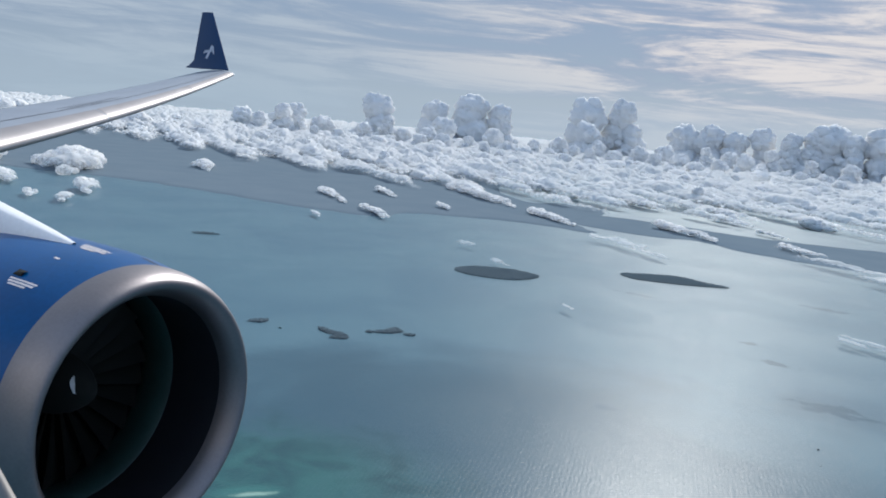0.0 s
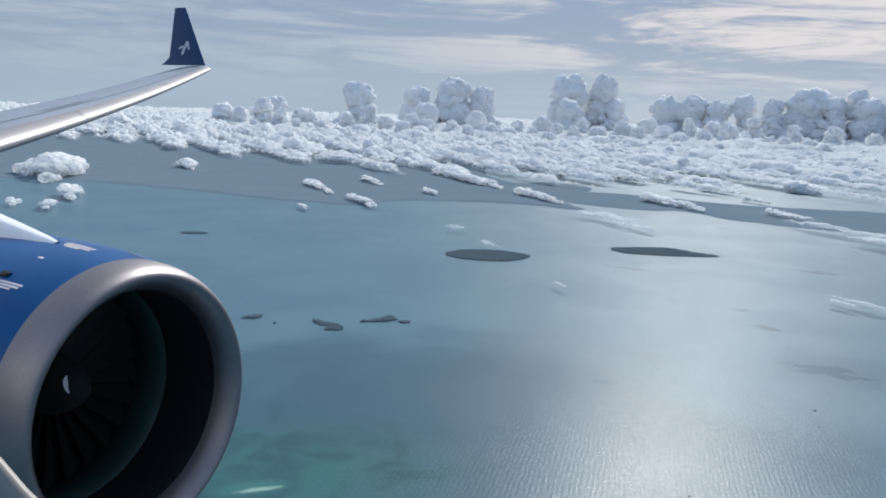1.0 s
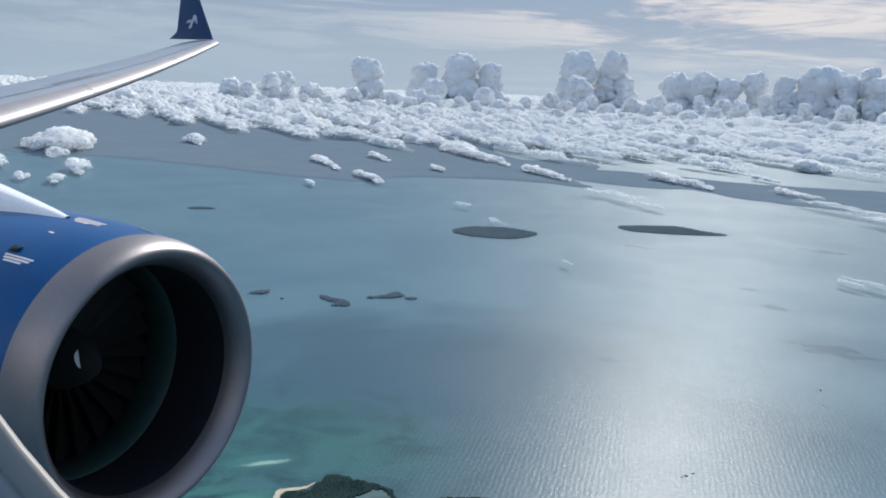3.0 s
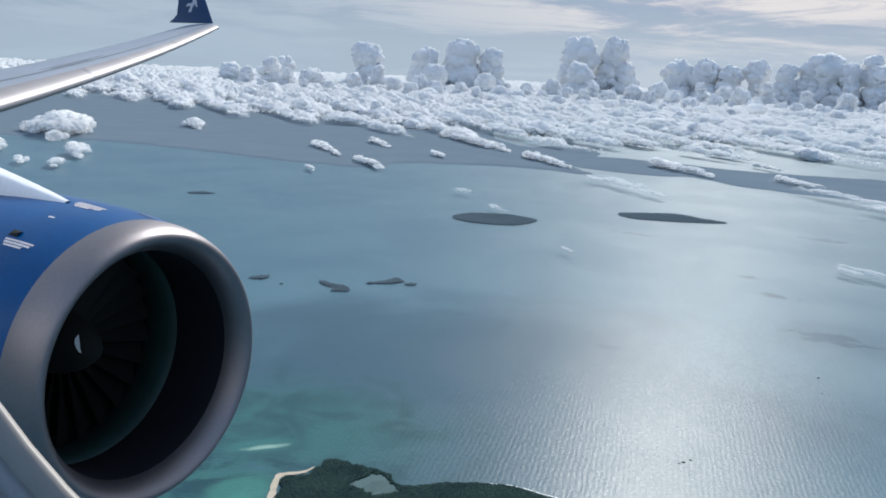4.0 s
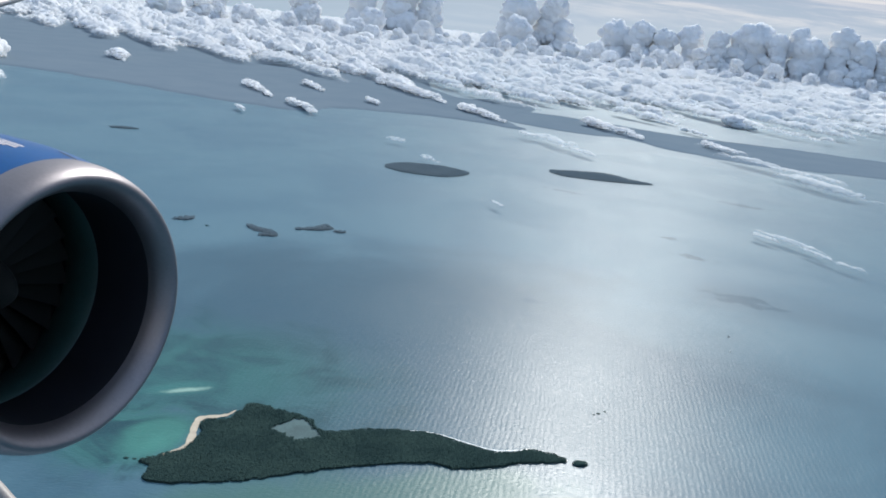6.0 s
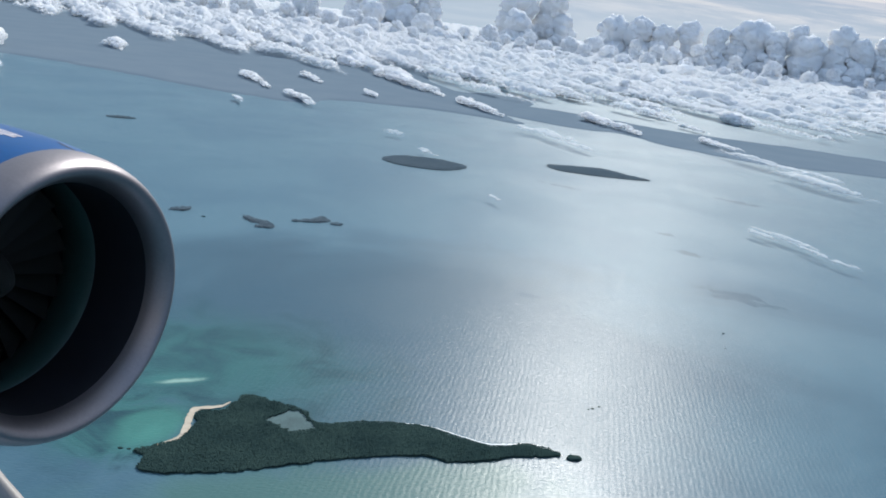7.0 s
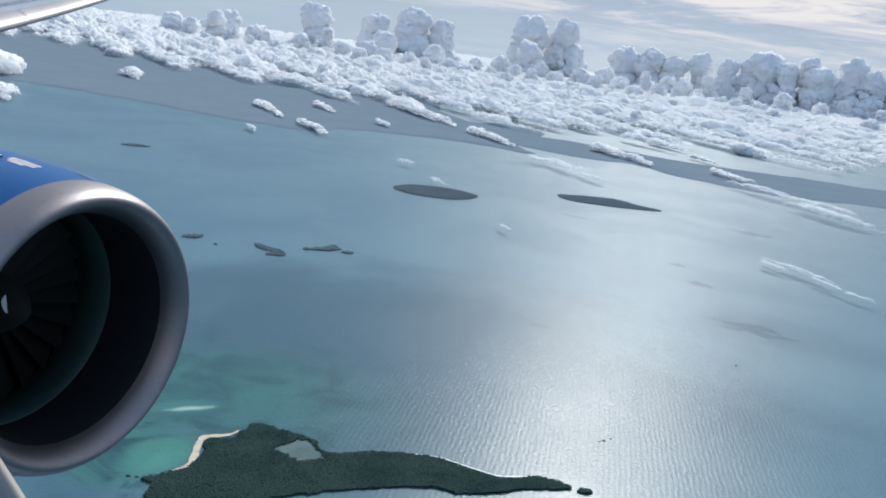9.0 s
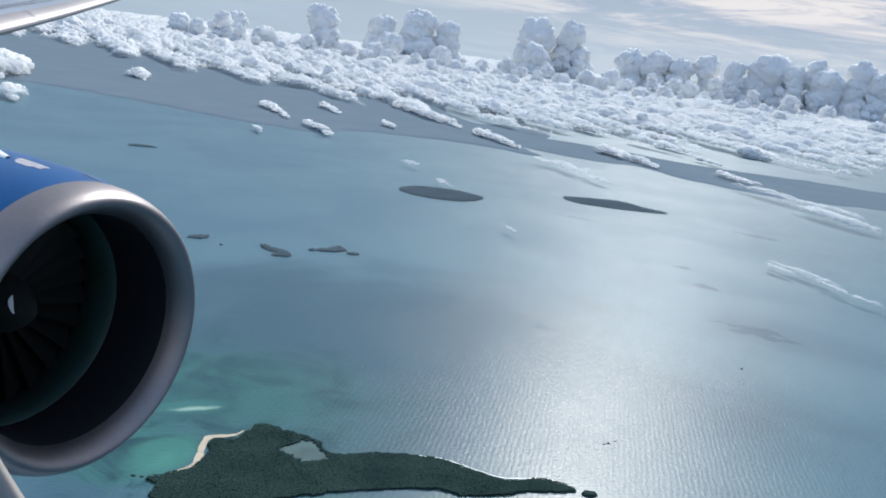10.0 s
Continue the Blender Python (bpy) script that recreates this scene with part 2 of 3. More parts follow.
BEZEL = plain("window_bezel_plastic", (0.30, 0.27, 0.25), 0.5, 0.0, 0.05, 8.0)


# ---- building helpers ----
def part(name, bm, mat, parent=None, label="", smooth=True):
    """Links a bmesh as one mesh object, under a thing or a part."""
    me = bpy.data.meshes.new(name)
    bm.to_mesh(me)
    bm.free()
    if smooth:
        me.polygons.foreach_set("use_smooth", [True] * len(me.polygons))
    me.materials.append(mat)
    ob = new(name, me)
    if parent is not None:
        ob.parent = parent
    if label:
        tagged(ob, label)
    return ob


def mesh_part(name, verts, faces, mat, parent=None, label="", smooth=True):
    """The same from arrays of corners and triangles."""
    me = bpy.data.meshes.new(name)
    verts, faces = np.asarray(verts, np.float32), np.asarray(faces, np.int32)
    n, k = len(faces), faces.shape[1]
    me.vertices.add(len(verts))
    me.vertices.foreach_set("co", verts.ravel())
    me.loops.add(n * k)
    me.loops.foreach_set("vertex_index", faces.ravel())
    me.polygons.add(n)
    me.polygons.foreach_set("loop_start", np.arange(n, dtype=np.int32) * k)
    me.polygons.foreach_set("use_smooth", np.full(n, smooth))
    me.update(calc_edges=True)
    me.validate()
    me.materials.append(mat)
    ob = new(name, me)
    if parent is not None:
        ob.parent = parent
    if label:
        tagged(ob, label)
    return ob


def grid_faces(rows, cols, closed=False):
    """Quads of a grid of rows x cols corners; closed joins the last column to the first."""
    out = []
    for i in range(rows - 1):
        for j in range(cols if closed else cols - 1):
            k = (j + 1) % cols
            out.append((i * cols + j, i * cols + k, (i + 1) * cols + k, (i + 1) * cols + j))
    return out


def revolve(profile, segments=96):
    """Corners and quads of a profile of (along +x, radius) turned round the x axis."""
    a = np.linspace(0, 2 * math.pi, segments, endpoint=False)
    v = [(s, r * math.cos(t), r * math.sin(t)) for s, r in profile for t in a]
    return v, grid_faces(len(profile), segments, True)


def smooth_line(points, steps, closed=False):
    """A Catmull-Rom line through the points."""
    p = np.array(points, float)
    n = len(p)
    out = []
    for i in range(n if closed else n - 1):
        if closed:
            a, b, c, d = (p[(i + k) % n] for k in (-1, 0, 1, 2))
        else:
            a, b, c, d = (p[min(max(i + k, 0), n - 1)] for k in (-1, 0, 1, 2))
        for j in range(steps):
            t = j / steps
            out.append(0.5 * (2 * b + (c - a) * t + (2 * a - 5 * b + 4 * c - d) * t * t + (3 * b - a - 3 * c + d) * t ** 3))
    if not closed:
        out.append(p[-1])
    return np.array(out)


def inside(poly, pts):
    x, y = pts[:, 0], pts[:, 1]
    hit = np.zeros(len(pts), bool)
    for (x0, y0), (x1, y1) in zip(poly, np.roll(poly, -1, 0)):
        cross = (y0 > y) != (y1 > y)
        hit ^= cross & (x < (x1 - x0) * (y - y0) / (y1 - y0 + 1e-12) + x0)
    return hit


def ico(level):
    bm = bmesh.new()
    bmesh.ops.create_icosphere(bm, subdivisions=level, radius=1.0)
    v = np.array([tuple(x.co) for x in bm.verts])
    f = np.array([[x.index for x in p.verts] for p in bm.faces])
    bm.free()
    return v, f


# ---- sea ----
def build_sea():
    rings = [0.0] + [30 * 1.28 ** i for i in range(24)]
    rings = [r for r in rings if r < 7000] + [7000.0]
    seg = 96
    v = [(r * math.cos(2 * math.pi * k / seg), r * math.sin(2 * math.pi * k / seg), SEA) for r in rings[1:] for k in range(seg)]
    return tagged(mesh_part("water", v, grid_faces(len(rings) - 1, seg, True), SEA_WATER), "calm turquoise-grey tropical sea with sun glitter", "sea", kind="structure")


build_sea()


# ---- islands ----
def plate(outline, top, skirt=0.6):
    """A low flat body with a sloping edge, from an outline."""
    bm = bmesh.new()
    turn = sum(outline[i - 1][0] * outline[i][1] - outline[i][0] * outline[i - 1][1] for i in range(len(outline)))
    o = [bm.verts.new((x, y, top)) for x, y in outline]
    n = len(o)
    e = []
    for i, (x, y) in enumerate(outline):
        a, b = outline[i - 1], outline[(i + 1) % n]
        out = Vector((b[1] - a[1], a[0] - b[0], 0)).normalized() * (skirt if turn > 0 else -skirt)
        e.append(bm.verts.new((x + out.x, y + out.y, SEA - 0.3)))
    for i in range(n):
        bm.faces.new((o[i], e[i], e[(i + 1) % n], o[(i + 1) % n]))
    rim = [bm.edges.get((o[i], o[(i + 1) % n])) for i in range(n)]
    bmesh.ops.triangle_fill(bm, edges=rim, use_beauty=True, normal=(0, 0, 1))
    bmesh.ops.recalc_face_normals(bm, faces=bm.faces)
    return bm


def ragged(points, steps, amount, size, closed=True):
    line = smooth_line(points, steps, closed)
    return np.array([(x + amount * noise.noise((x / size, y / size, 3.1)), y + amount * noise.noise((x / size, y / size, 9.7))) for x, y in line])


PUFF1, PUFF1_F = ico(1)


def crowns(outline, hole, step, radius, lift, rng):
    """Domes of tree crowns packed over an outline."""
    lo, hi = outline.min(0), outline.max(0)
    gx, gy = np.meshgrid(np.arange(lo[0], hi[0], step), np.arange(lo[1], hi[1], step))
    pts = np.stack([gx.ravel(), gy.ravel()], 1)
    pts += rng.uniform(-0.45, 0.45, pts.shape) * step
    ok = inside(outline, pts)
    if hole is not None:
        ok &= ~inside(hole, pts)
    pts = pts[ok]
    keep = PUFF1[:, 2] > -0.3
    idx = np.cumsum(keep) - 1
    faces = np.array([[idx[k] for k in f] for f in PUFF1_F if keep[list(f)].all()])
    base = PUFF1[keep]
    r = radius * rng.uniform(0.65, 1.35, len(pts))
    hgt = np.array([noise.noise((x * 0.09, y * 0.09, 0)) for x, y in pts]) * 0.6 * lift
    v = base[None] * r[:, None, None] * rng.uniform(0.8, 1.2, (len(pts), len(base), 1))
    v[:, :, 0] += pts[:, 0, None]
    v[:, :, 1] += pts[:, 1, None]
    v[:, :, 2] += SEA + lift + (hgt + rng.uniform(-0.3, 0.3, len(pts)) * radius)[:, None]
    f = faces[None] + (np.arange(len(pts)) * len(base))[:, None, None]
    return v.reshape(-1, 3), f.reshape(-1, 3)


def island(outline, label, step, radius, lift, hole=None, seed=1):
    rng = np.random.default_rng(seed)
    root = tagged(new("island"), label, "island")
    part("shore", plate(outline, SEA + 0.12), FOREST if step < 0.5 else HAZY_MID_FOREST, root, smooth=False)
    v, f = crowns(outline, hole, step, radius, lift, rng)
    tagged(mesh_part("forest_canopy", v, f, FOREST if step < 0.5 else HAZY_MID_FOREST, root), "dark green dense tree canopy", kind="stuff")
    return root


NEAR = [(-42.5, 146.3), (-43.5, 151.6), (-46.3, 154.0), (-38.8, 158.9), (-36.2, 166.2), (-36.4, 172.4), (-30.8, 175.0), (-27.2, 181.6),
        (-20.6, 180.5), (-11.4, 176.4), (-7.8, 171.3), (7.3, 173.7), (18.7, 173.2), (34.0, 166.8), (45.6, 168.2), (52.0, 164.1),
        (40.5, 162.3), (26.4, 158.2), (15.7, 159.9), (-5.0, 155.0), (-24.0, 148.5)]
LAGOON = [(-20.1, 170.7), (-18.1, 173.7), (-15.6, 175.3), (-13.1, 176.2), (-10.7, 172.7), (-8.5, 169.0), (-10.8, 167.3), (-14.0, 166.3), (-16.3, 168.1)]
near_line = ragged(NEAR, 12, 0.8, 2.2)
lagoon_line = ragged(LAGOON, 8, 1.0, 1.1)
near_island = island(near_line, "long wooded island with dark canopy, lagoon and pale beach", 0.31, 0.28, 0.36, lagoon_line)


def ribbon(line, width, z):
    """A strip along a line, tapering to both ends."""
    p = np.asarray(line)
    t = np.gradient(p, axis=0)
    n = np.stack([-t[:, 1], t[:, 0]], 1) / np.linalg.norm(t, axis=1)[:, None]
    v = []
    for i, (q, m) in enumerate(zip(p, n)):
        w = width * math.sin(math.pi * (i + 0.4) / (len(p) - 0.2)) ** 0.6 * (0.8 + 0.4 * noise.noise((q[0] * 0.7, q[1] * 0.7, 1.0)))
        v += [(*(q - m * w * 0.5), z), (*(q + m * w * 0.5), z)]
    return v, grid_faces(len(p), 2)


part("lagoon_flat", plate(lagoon_line, SEA + 0.2), MUD, near_island, "grey tidal lagoon flat", smooth=False)
beach_v, beach_f = ribbon(smooth_line([(-42.6, 156.6), (-39.6, 159.0), (-38.1, 160.9), (-37.7, 164.7), (-38.1, 169.1), (-37.9, 173.0), (-36.4, 174.4), (-33.8, 175.1), (-31.6, 176.3), (-30.1, 178.6)], 10), 2.1, SEA + 0.16)
mesh_part("beach", beach_v, beach_f, SAND, near_island, "pale sand beach")
surf_v, surf_f = ribbon(smooth_line([(12.0, 174.6), (20, 173.9), (28, 170.2), (35, 167.6), (45, 168.9), (50.5, 166.6), (52.6, 164.6)], 10), 0.45, SEA + 0.05)
mesh_part("surf_line", surf_v, surf_f, SURF, near_island, "thin white surf along the shore")
for x, y, r in [(55.0, 163.7, 1.7), (-49.4, 154.7, 0.5), (-47.6, 154.6, 0.4), (65.0, 189.4, 0.35), (66.4, 190.2, 0.5), (68.7, 191.6, 0.4), (-73.3, 341.0, 0.8)]:
    bm = bmesh.new()
    bmesh.ops.create_icosphere(bm, subdivisions=3, radius=1.0)
    for v in bm.verts:
        k = 1 + 0.35 * noise.noise(v.co * 1.7 + Vector((x, y, 0)))
        v.co = Vector((x + v.co.x * r * 1.15 * k, y + v.co.y * r * 0.8 * k, SEA + max(v.co.z, -0.3) * r * 0.45 * k))
    tagged(part("rock_islet", bm, FOREST), "small dark scrub-covered rock in the sea", "rock")


def boat(x, y, turn):
    root = tagged(new("boat"), "small dark fishing boat on the sea", "boat", group="boats on the sea")
    bm = bmesh.new()
    rings = []
    for i in range(9):
        u = i / 8
        w = 0.16 * math.sin(math.pi * min(1.0, u * 0.75 + 0.2)) if i < 8 else 0.01
        rings.append([bm.verts.new((u * 1.1 - 0.55, yy, zz)) for yy, zz in ((-w, 0.14 + 0.06 * u), (-w * 0.6, -0.03), (w * 0.6, -0.03), (w, 0.14 + 0.06 * u))])
    for p, q in zip(rings, rings[1:]):
        for k in range(4):
            bm.faces.new((p[k], p[(k + 1) % 4], q[(k + 1) % 4], q[k]))
    bm.faces.new(rings[0])
    hull = part("hull", bm, HULL, root)
    bm = bmesh.new()
    bmesh.ops.create_cube(bm, size=1.0, matrix=Matrix.Translation((-0.15, 0, 0.24)) @ Matrix.Diagonal((0.36, 0.22, 0.22, 1)))
    bmesh.ops.bevel(bm, geom=bm.edges[:], offset=0.03, segments=2, affect="EDGES")
    part("cabin", bm, HULL, root)
    root.matrix_world = Matrix.Translation((x, y, SEA + 0.04)) @ Matrix.Rotation(turn, 4, "Z")


boat(132.5, 256.0, 0.4)
boat(127.1, 242.0, 1.2)

MID = [
    ([(4.5, 520.1), (15.0, 537.1), (38.8, 540.9), (55.8, 532.6), (61.8, 520.0), (43.5, 502.5), (17.7, 505.8)], "oval wooded island far out on the sea"),
    ([(126.5, 564.8), (145.7, 571.8), (171.3, 573.7), (187.1, 558.0), (200.7, 546.7), (174.1, 542.5), (146.7, 544.2), (131.9, 548.9)], "long low wooded island with a pointed end"),
    ([(-90.1, 347.6), (-85.2, 352.4), (-81.6, 354.0), (-82.2, 348.0), (-86.5, 346.3)], "small wooded islet with a pale reef edge"),
    ([(-57.0, 348.5), (-50.0, 344.9), (-43.0, 339.7), (-41.8, 333.6), (-49.7, 333.2), (-47.9, 338.0), (-53.3, 340.7)], "small hooked wooded islet"),
    ([(-35.1, 348.4), (-27.4, 353.5), (-22.5, 359.3), (-18.0, 354.2), (-21.9, 349.7), (-29.7, 348.4)], "small humped wooded islet"),
    ([(-17.8, 350.3), (-12.0, 350.4), (-15.3, 347.9)], "tiny low wooded islet"),
    ([(-191.5, 568.0), (-182, 574.0), (-172.0, 571.3), (-182, 566.0)], "thin low wooded islet on the far sea"),
]
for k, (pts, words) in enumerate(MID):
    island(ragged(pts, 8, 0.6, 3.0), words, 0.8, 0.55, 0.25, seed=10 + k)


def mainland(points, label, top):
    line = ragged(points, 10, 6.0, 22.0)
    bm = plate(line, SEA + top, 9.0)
    return tagged(part("land", bm, HAZY_FAR_FOREST, smooth=False), label, "land", kind="structure")


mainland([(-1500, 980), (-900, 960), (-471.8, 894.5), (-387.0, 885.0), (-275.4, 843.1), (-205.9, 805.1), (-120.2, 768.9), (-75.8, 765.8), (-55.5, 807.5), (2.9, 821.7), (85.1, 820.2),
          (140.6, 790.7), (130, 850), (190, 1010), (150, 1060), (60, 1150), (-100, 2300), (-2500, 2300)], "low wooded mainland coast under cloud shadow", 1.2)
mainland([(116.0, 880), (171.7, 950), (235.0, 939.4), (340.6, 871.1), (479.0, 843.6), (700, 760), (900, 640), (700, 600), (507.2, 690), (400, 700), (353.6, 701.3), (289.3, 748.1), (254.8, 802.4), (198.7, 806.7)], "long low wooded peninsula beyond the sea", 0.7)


# ---- clouds ----
STREET = np.array((0.40, -0.917))          # the way the cloud streets lie
CROSS = np.array((0.917, 0.40))
BASE = SEA + 3.0


def scatter(i, j, k, seed):
    """A repeatable number in 0..1 for each corner of a lattice."""
    h = (i * 374761393 + j * 668265263 + k * 2147483647 + seed * 1274126177) & 0xFFFFFFFF
    h = ((h ^ (h >> 13)) * 1274126177) & 0xFFFFFFFF
    return ((h ^ (h >> 16)) & 0xFFFFFF) / 16777215.0


def lumpy(x, y, z=None, seed=0):
    """Smooth noise over arrays, about -1..1."""
    z = np.zeros_like(x) if z is None else z
    i, j, k = (np.floor(q).astype(np.int64) for q in (x, y, z))
    fx, fy, fz = x - i, y - j, z - k
    ux, uy, uz = (q * q * q * (q * (q * 6 - 15) + 10) for q in (fx, fy, fz))
    out = 0
    for di in (0, 1):
        for dj in (0, 1):
            for dk in (0, 1):
                a = scatter(i + di, j + dj, k + dk, seed) * 2 * math.pi
                c = scatter(i + di, j + dj, k + dk, seed + 57) * 2 - 1
                s = np.sqrt(1 - c * c)
                dot = (fx - di) * s * np.cos(a) + (fy - dj) * s * np.sin(a) + (fz - dk) * c
                out = out + dot * np.where(di, ux, 1 - ux) * np.where(dj, uy, 1 - uy) * np.where(dk, uz, 1 - uz)
    return out * 1.7


def domes(x, y, seed=0):
    """Round heads of many sizes packed over the plane: 0 between them, up to 1 on their tops."""
    i, j = np.floor(x).astype(np.int64), np.floor(y).astype(np.int64)
    best = np.zeros_like(x)
    for di in (-1, 0, 1):
        for dj in (-1, 0, 1):
            zero = np.zeros_like(i)
            cx = i + di + 0.15 + 0.7 * scatter(i + di, j + dj, zero, seed)
            cy = j + dj + 0.15 + 0.7 * scatter(i + di, j + dj, zero, seed + 11)
            r = 0.45 + 0.50 * scatter(i + di, j + dj, zero, seed + 23)
            q = 1 - ((x - cx) ** 2 + (y - cy) ** 2) / (r * r)
            best = np.maximum(best, np.clip(q, 0, 1) ** 0.6 * (0.4 + 0.6 * r))
    return best


def step_up(x, lo, hi):
    t = np.clip((x - lo) / (hi - lo), 0, 1)
    return t * t * (3 - 2 * t)


def cloud_sheet(across, along, cover, tall, seed, grain=1.0):
    """The upper side of heap clouds over a grid of places: packed heads on heads where the cover allows, thinning to torn rims."""
    g = grain
    wa = across + g * (7 * lumpy(across / (34 * g), along / (46 * g), None, seed) + 2.5 * lumpy(across / (11 * g), along / (14 * g), None, seed + 1))
    wl = along + g * (9 * lumpy(across / (34 * g), along / (46 * g), None, seed + 2) + 2.5 * lumpy(across / (11 * g), along / (14 * g), None, seed + 3))
    big = domes(wa / (44 * g), wl / (105 * g), seed)
    mid = domes(wa / (20 * g), wl / (36 * g), seed + 4)
    low = domes(wa / (10 * g), wl / (13 * g), seed + 5)
    fine = domes(wa / (4.6 * g), wl / (5.6 * g), seed + 6)
    torn = 0.6 * lumpy(wa / (9 * g), wl / (22 * g), None, seed + 7) + 0.4 * lumpy(wa / (3.6 * g), wl / (8 * g), None, seed + 8)
    huge = domes(wa / (98 * g) + 7.3, wl / (130 * g), seed + 14)
    thick = cover + 0.55 * (big - 0.45) + 0.34 * (mid - 0.45) + 0.14 * (low - 0.4) + 0.26 * torn
    body = np.clip(thick, 0, 1.2) ** 0.7
    on = step_up(thick, 0.0, 0.35)
    high = tall * body * (0.25 + 0.50 * big + 0.50 * huge) + g * on * (4.2 * mid + 1.7 * low + 0.4 * fine)
    x = across * CROSS[0] + along * STREET[0]
    y = across * CROSS[1] + along * STREET[1]
    # knobs that bulge out sideways
    out = g * on
    x = x + out * (1.5 * lumpy(wa / (8 * g), wl / (8 * g), high / (7 * g), seed + 9) + 0.45 * lumpy(wa / (3.2 * g), wl / (3.2 * g), high / (3 * g), seed + 10))
    y = y + out * (1.5 * lumpy(wa / (8 * g), wl / (8 * g), high / (7 * g), seed + 12) + 0.45 * lumpy(wa / (3.2 * g), wl / (3.2 * g), high / (3 * g), seed + 13))
    rows, cols = across.shape
    v = np.stack([x, y, BASE + high], 2).reshape(-1, 3)
    idx = np.arange(rows * cols).reshape(rows, cols)
    f = np.stack([idx[:-1, :-1], idx[:-1, 1:], idx[1:, 1:], idx[1:, :-1]], 2).reshape(-1, 4)
    t = thick.ravel()
    f = f[t[f].max(1) > 0.0]
    used = np.unique(f)
    at = np.zeros(len(v), np.int64)
    at[used] = np.arange(len(used))
    f = at[f]
    return v[used], np.concatenate([f[:, (0, 1, 2)], f[:, (0, 2, 3)]]), t[used]


HEAD, HEAD_F = ico(4)
BUD, BUD_F = ico(3)


def billow(x, y, z, r, flat, seed, drawn=0.0, rough=1.0, ball=HEAD):
    """A ball of vapour with knobs on knobs parted by creases."""
    p = ball * (1, 1, flat) * r
    q = p / r * 1.4 + np.array((seed * 3.7, seed * 1.9, seed * 5.3))
    d = 0.74 + 0.26 * (1 - rough)
    for k, (f, a) in enumerate(((1.0, 0.24), (2.1, 0.26), (4.4, 0.18), (9.0, 0.07))):
        d = d + rough * a * np.abs(lumpy(q[:, 0] * f, q[:, 1] * f, q[:, 2] * f, k))
    p = p * d[:, None] * 1.12
    p[:, :2] += (p[:, :2] @ STREET)[:, None] * drawn * STREET
    return p + (x, y, z)


def head_cluster(x, y, size, length, rise, rng):
    """Round heads in a row along the wind, the largest at the far end."""
    out = []
    for i in range(max(3, int(round(1.3 * length / size)))):
        u = rng.uniform(0, 1)
        r = size * (1.0 - 0.62 * u) * rng.uniform(0.5, 1.1)
        px, py = np.array((x, y)) + STREET * (u - 0.45) * length + CROSS * rng.normal(0, 0.75) * size * (1 - 0.6 * u)
        out.append(billow(px, py, BASE + r * 0.2 + rise * size * rng.uniform(0, 1) * (1 - u), r, 0.72, rng.uniform(0, 50), 0.6, 0.9))
    return out


def heap(x, y, span, top, rng, steep=0.15):
    """A heap cloud: a head at the crown with buds on it, and rings of heads that widen downwards to the base."""
    r = span * rng.uniform(0.38, 0.46)
    z = top - r * 0.95
    out = [billow(x, y, z, r, 0.95, rng.uniform(0, 50))]
    for i in range(9):
        a, e = rng.uniform(-3.6, 0.5), rng.uniform(0.0, 1.3)
        q = r * rng.uniform(0.75, 0.95)
        out.append(billow(x + q * math.cos(a) * math.cos(e), y + q * math.sin(a) * math.cos(e), z + q * math.sin(e) * 0.95, r * rng.uniform(0.22, 0.45), 0.95, rng.uniform(0, 50), ball=BUD))
    level = 1
    while z > BASE + 0.2 * span and level < 7:
        z -= span * (0.45 if level == 1 else 0.38)
        for i in range(8 + level):
            far = span * (0.16 + steep * level) * rng.uniform(0.4, 1.25)
            a = rng.uniform(-3.4, 0.3)
            big = i < 2
            q = span * (rng.uniform(0.28, 0.38) if big else rng.uniform(0.10, 0.24))
            far *= 0.7 if big else 1.1
            out.append(billow(x + far * math.cos(a), y + far * 0.7 * math.sin(a), z + rng.uniform(-0.22, 0.28) * span, q, 0.9, rng.uniform(0, 50), ball=HEAD if big else BUD))
        level += 1
    return out


def ball_faces(balls, start=0):
    """Faces of a row of balls whose corners follow one another."""
    out = []
    for p in balls:
        out.append((HEAD_F if len(p) == len(HEAD) else BUD_F) + start)
        start += len(p)
    return out


def cloud_mesh(name, sheet, heads, skin, dense):
    """A sheet with the heads that stand in it, as one mesh."""
    v, f, t = sheet
    faces = [f] + ball_faces(heads, len(v))
    ob = mesh_part(name, np.concatenate([v] + heads), np.concatenate(faces), skin)
    t = np.concatenate([t, np.full(sum(len(p) for p in heads), dense)])
    ob.data.attributes.new("thickness", "FLOAT", "POINT").data.foreach_set("value", t.astype(np.float32))
    return ob


# near rim of the deck: how far up the wind it begins, by the place across it
RIM = ((-400, 0, 164, 290, 335, 431, 500, 600, 790, 1000), (1950, 1720, 1450, 1290, 1130, 1110, 1000, 925, 850, 760))


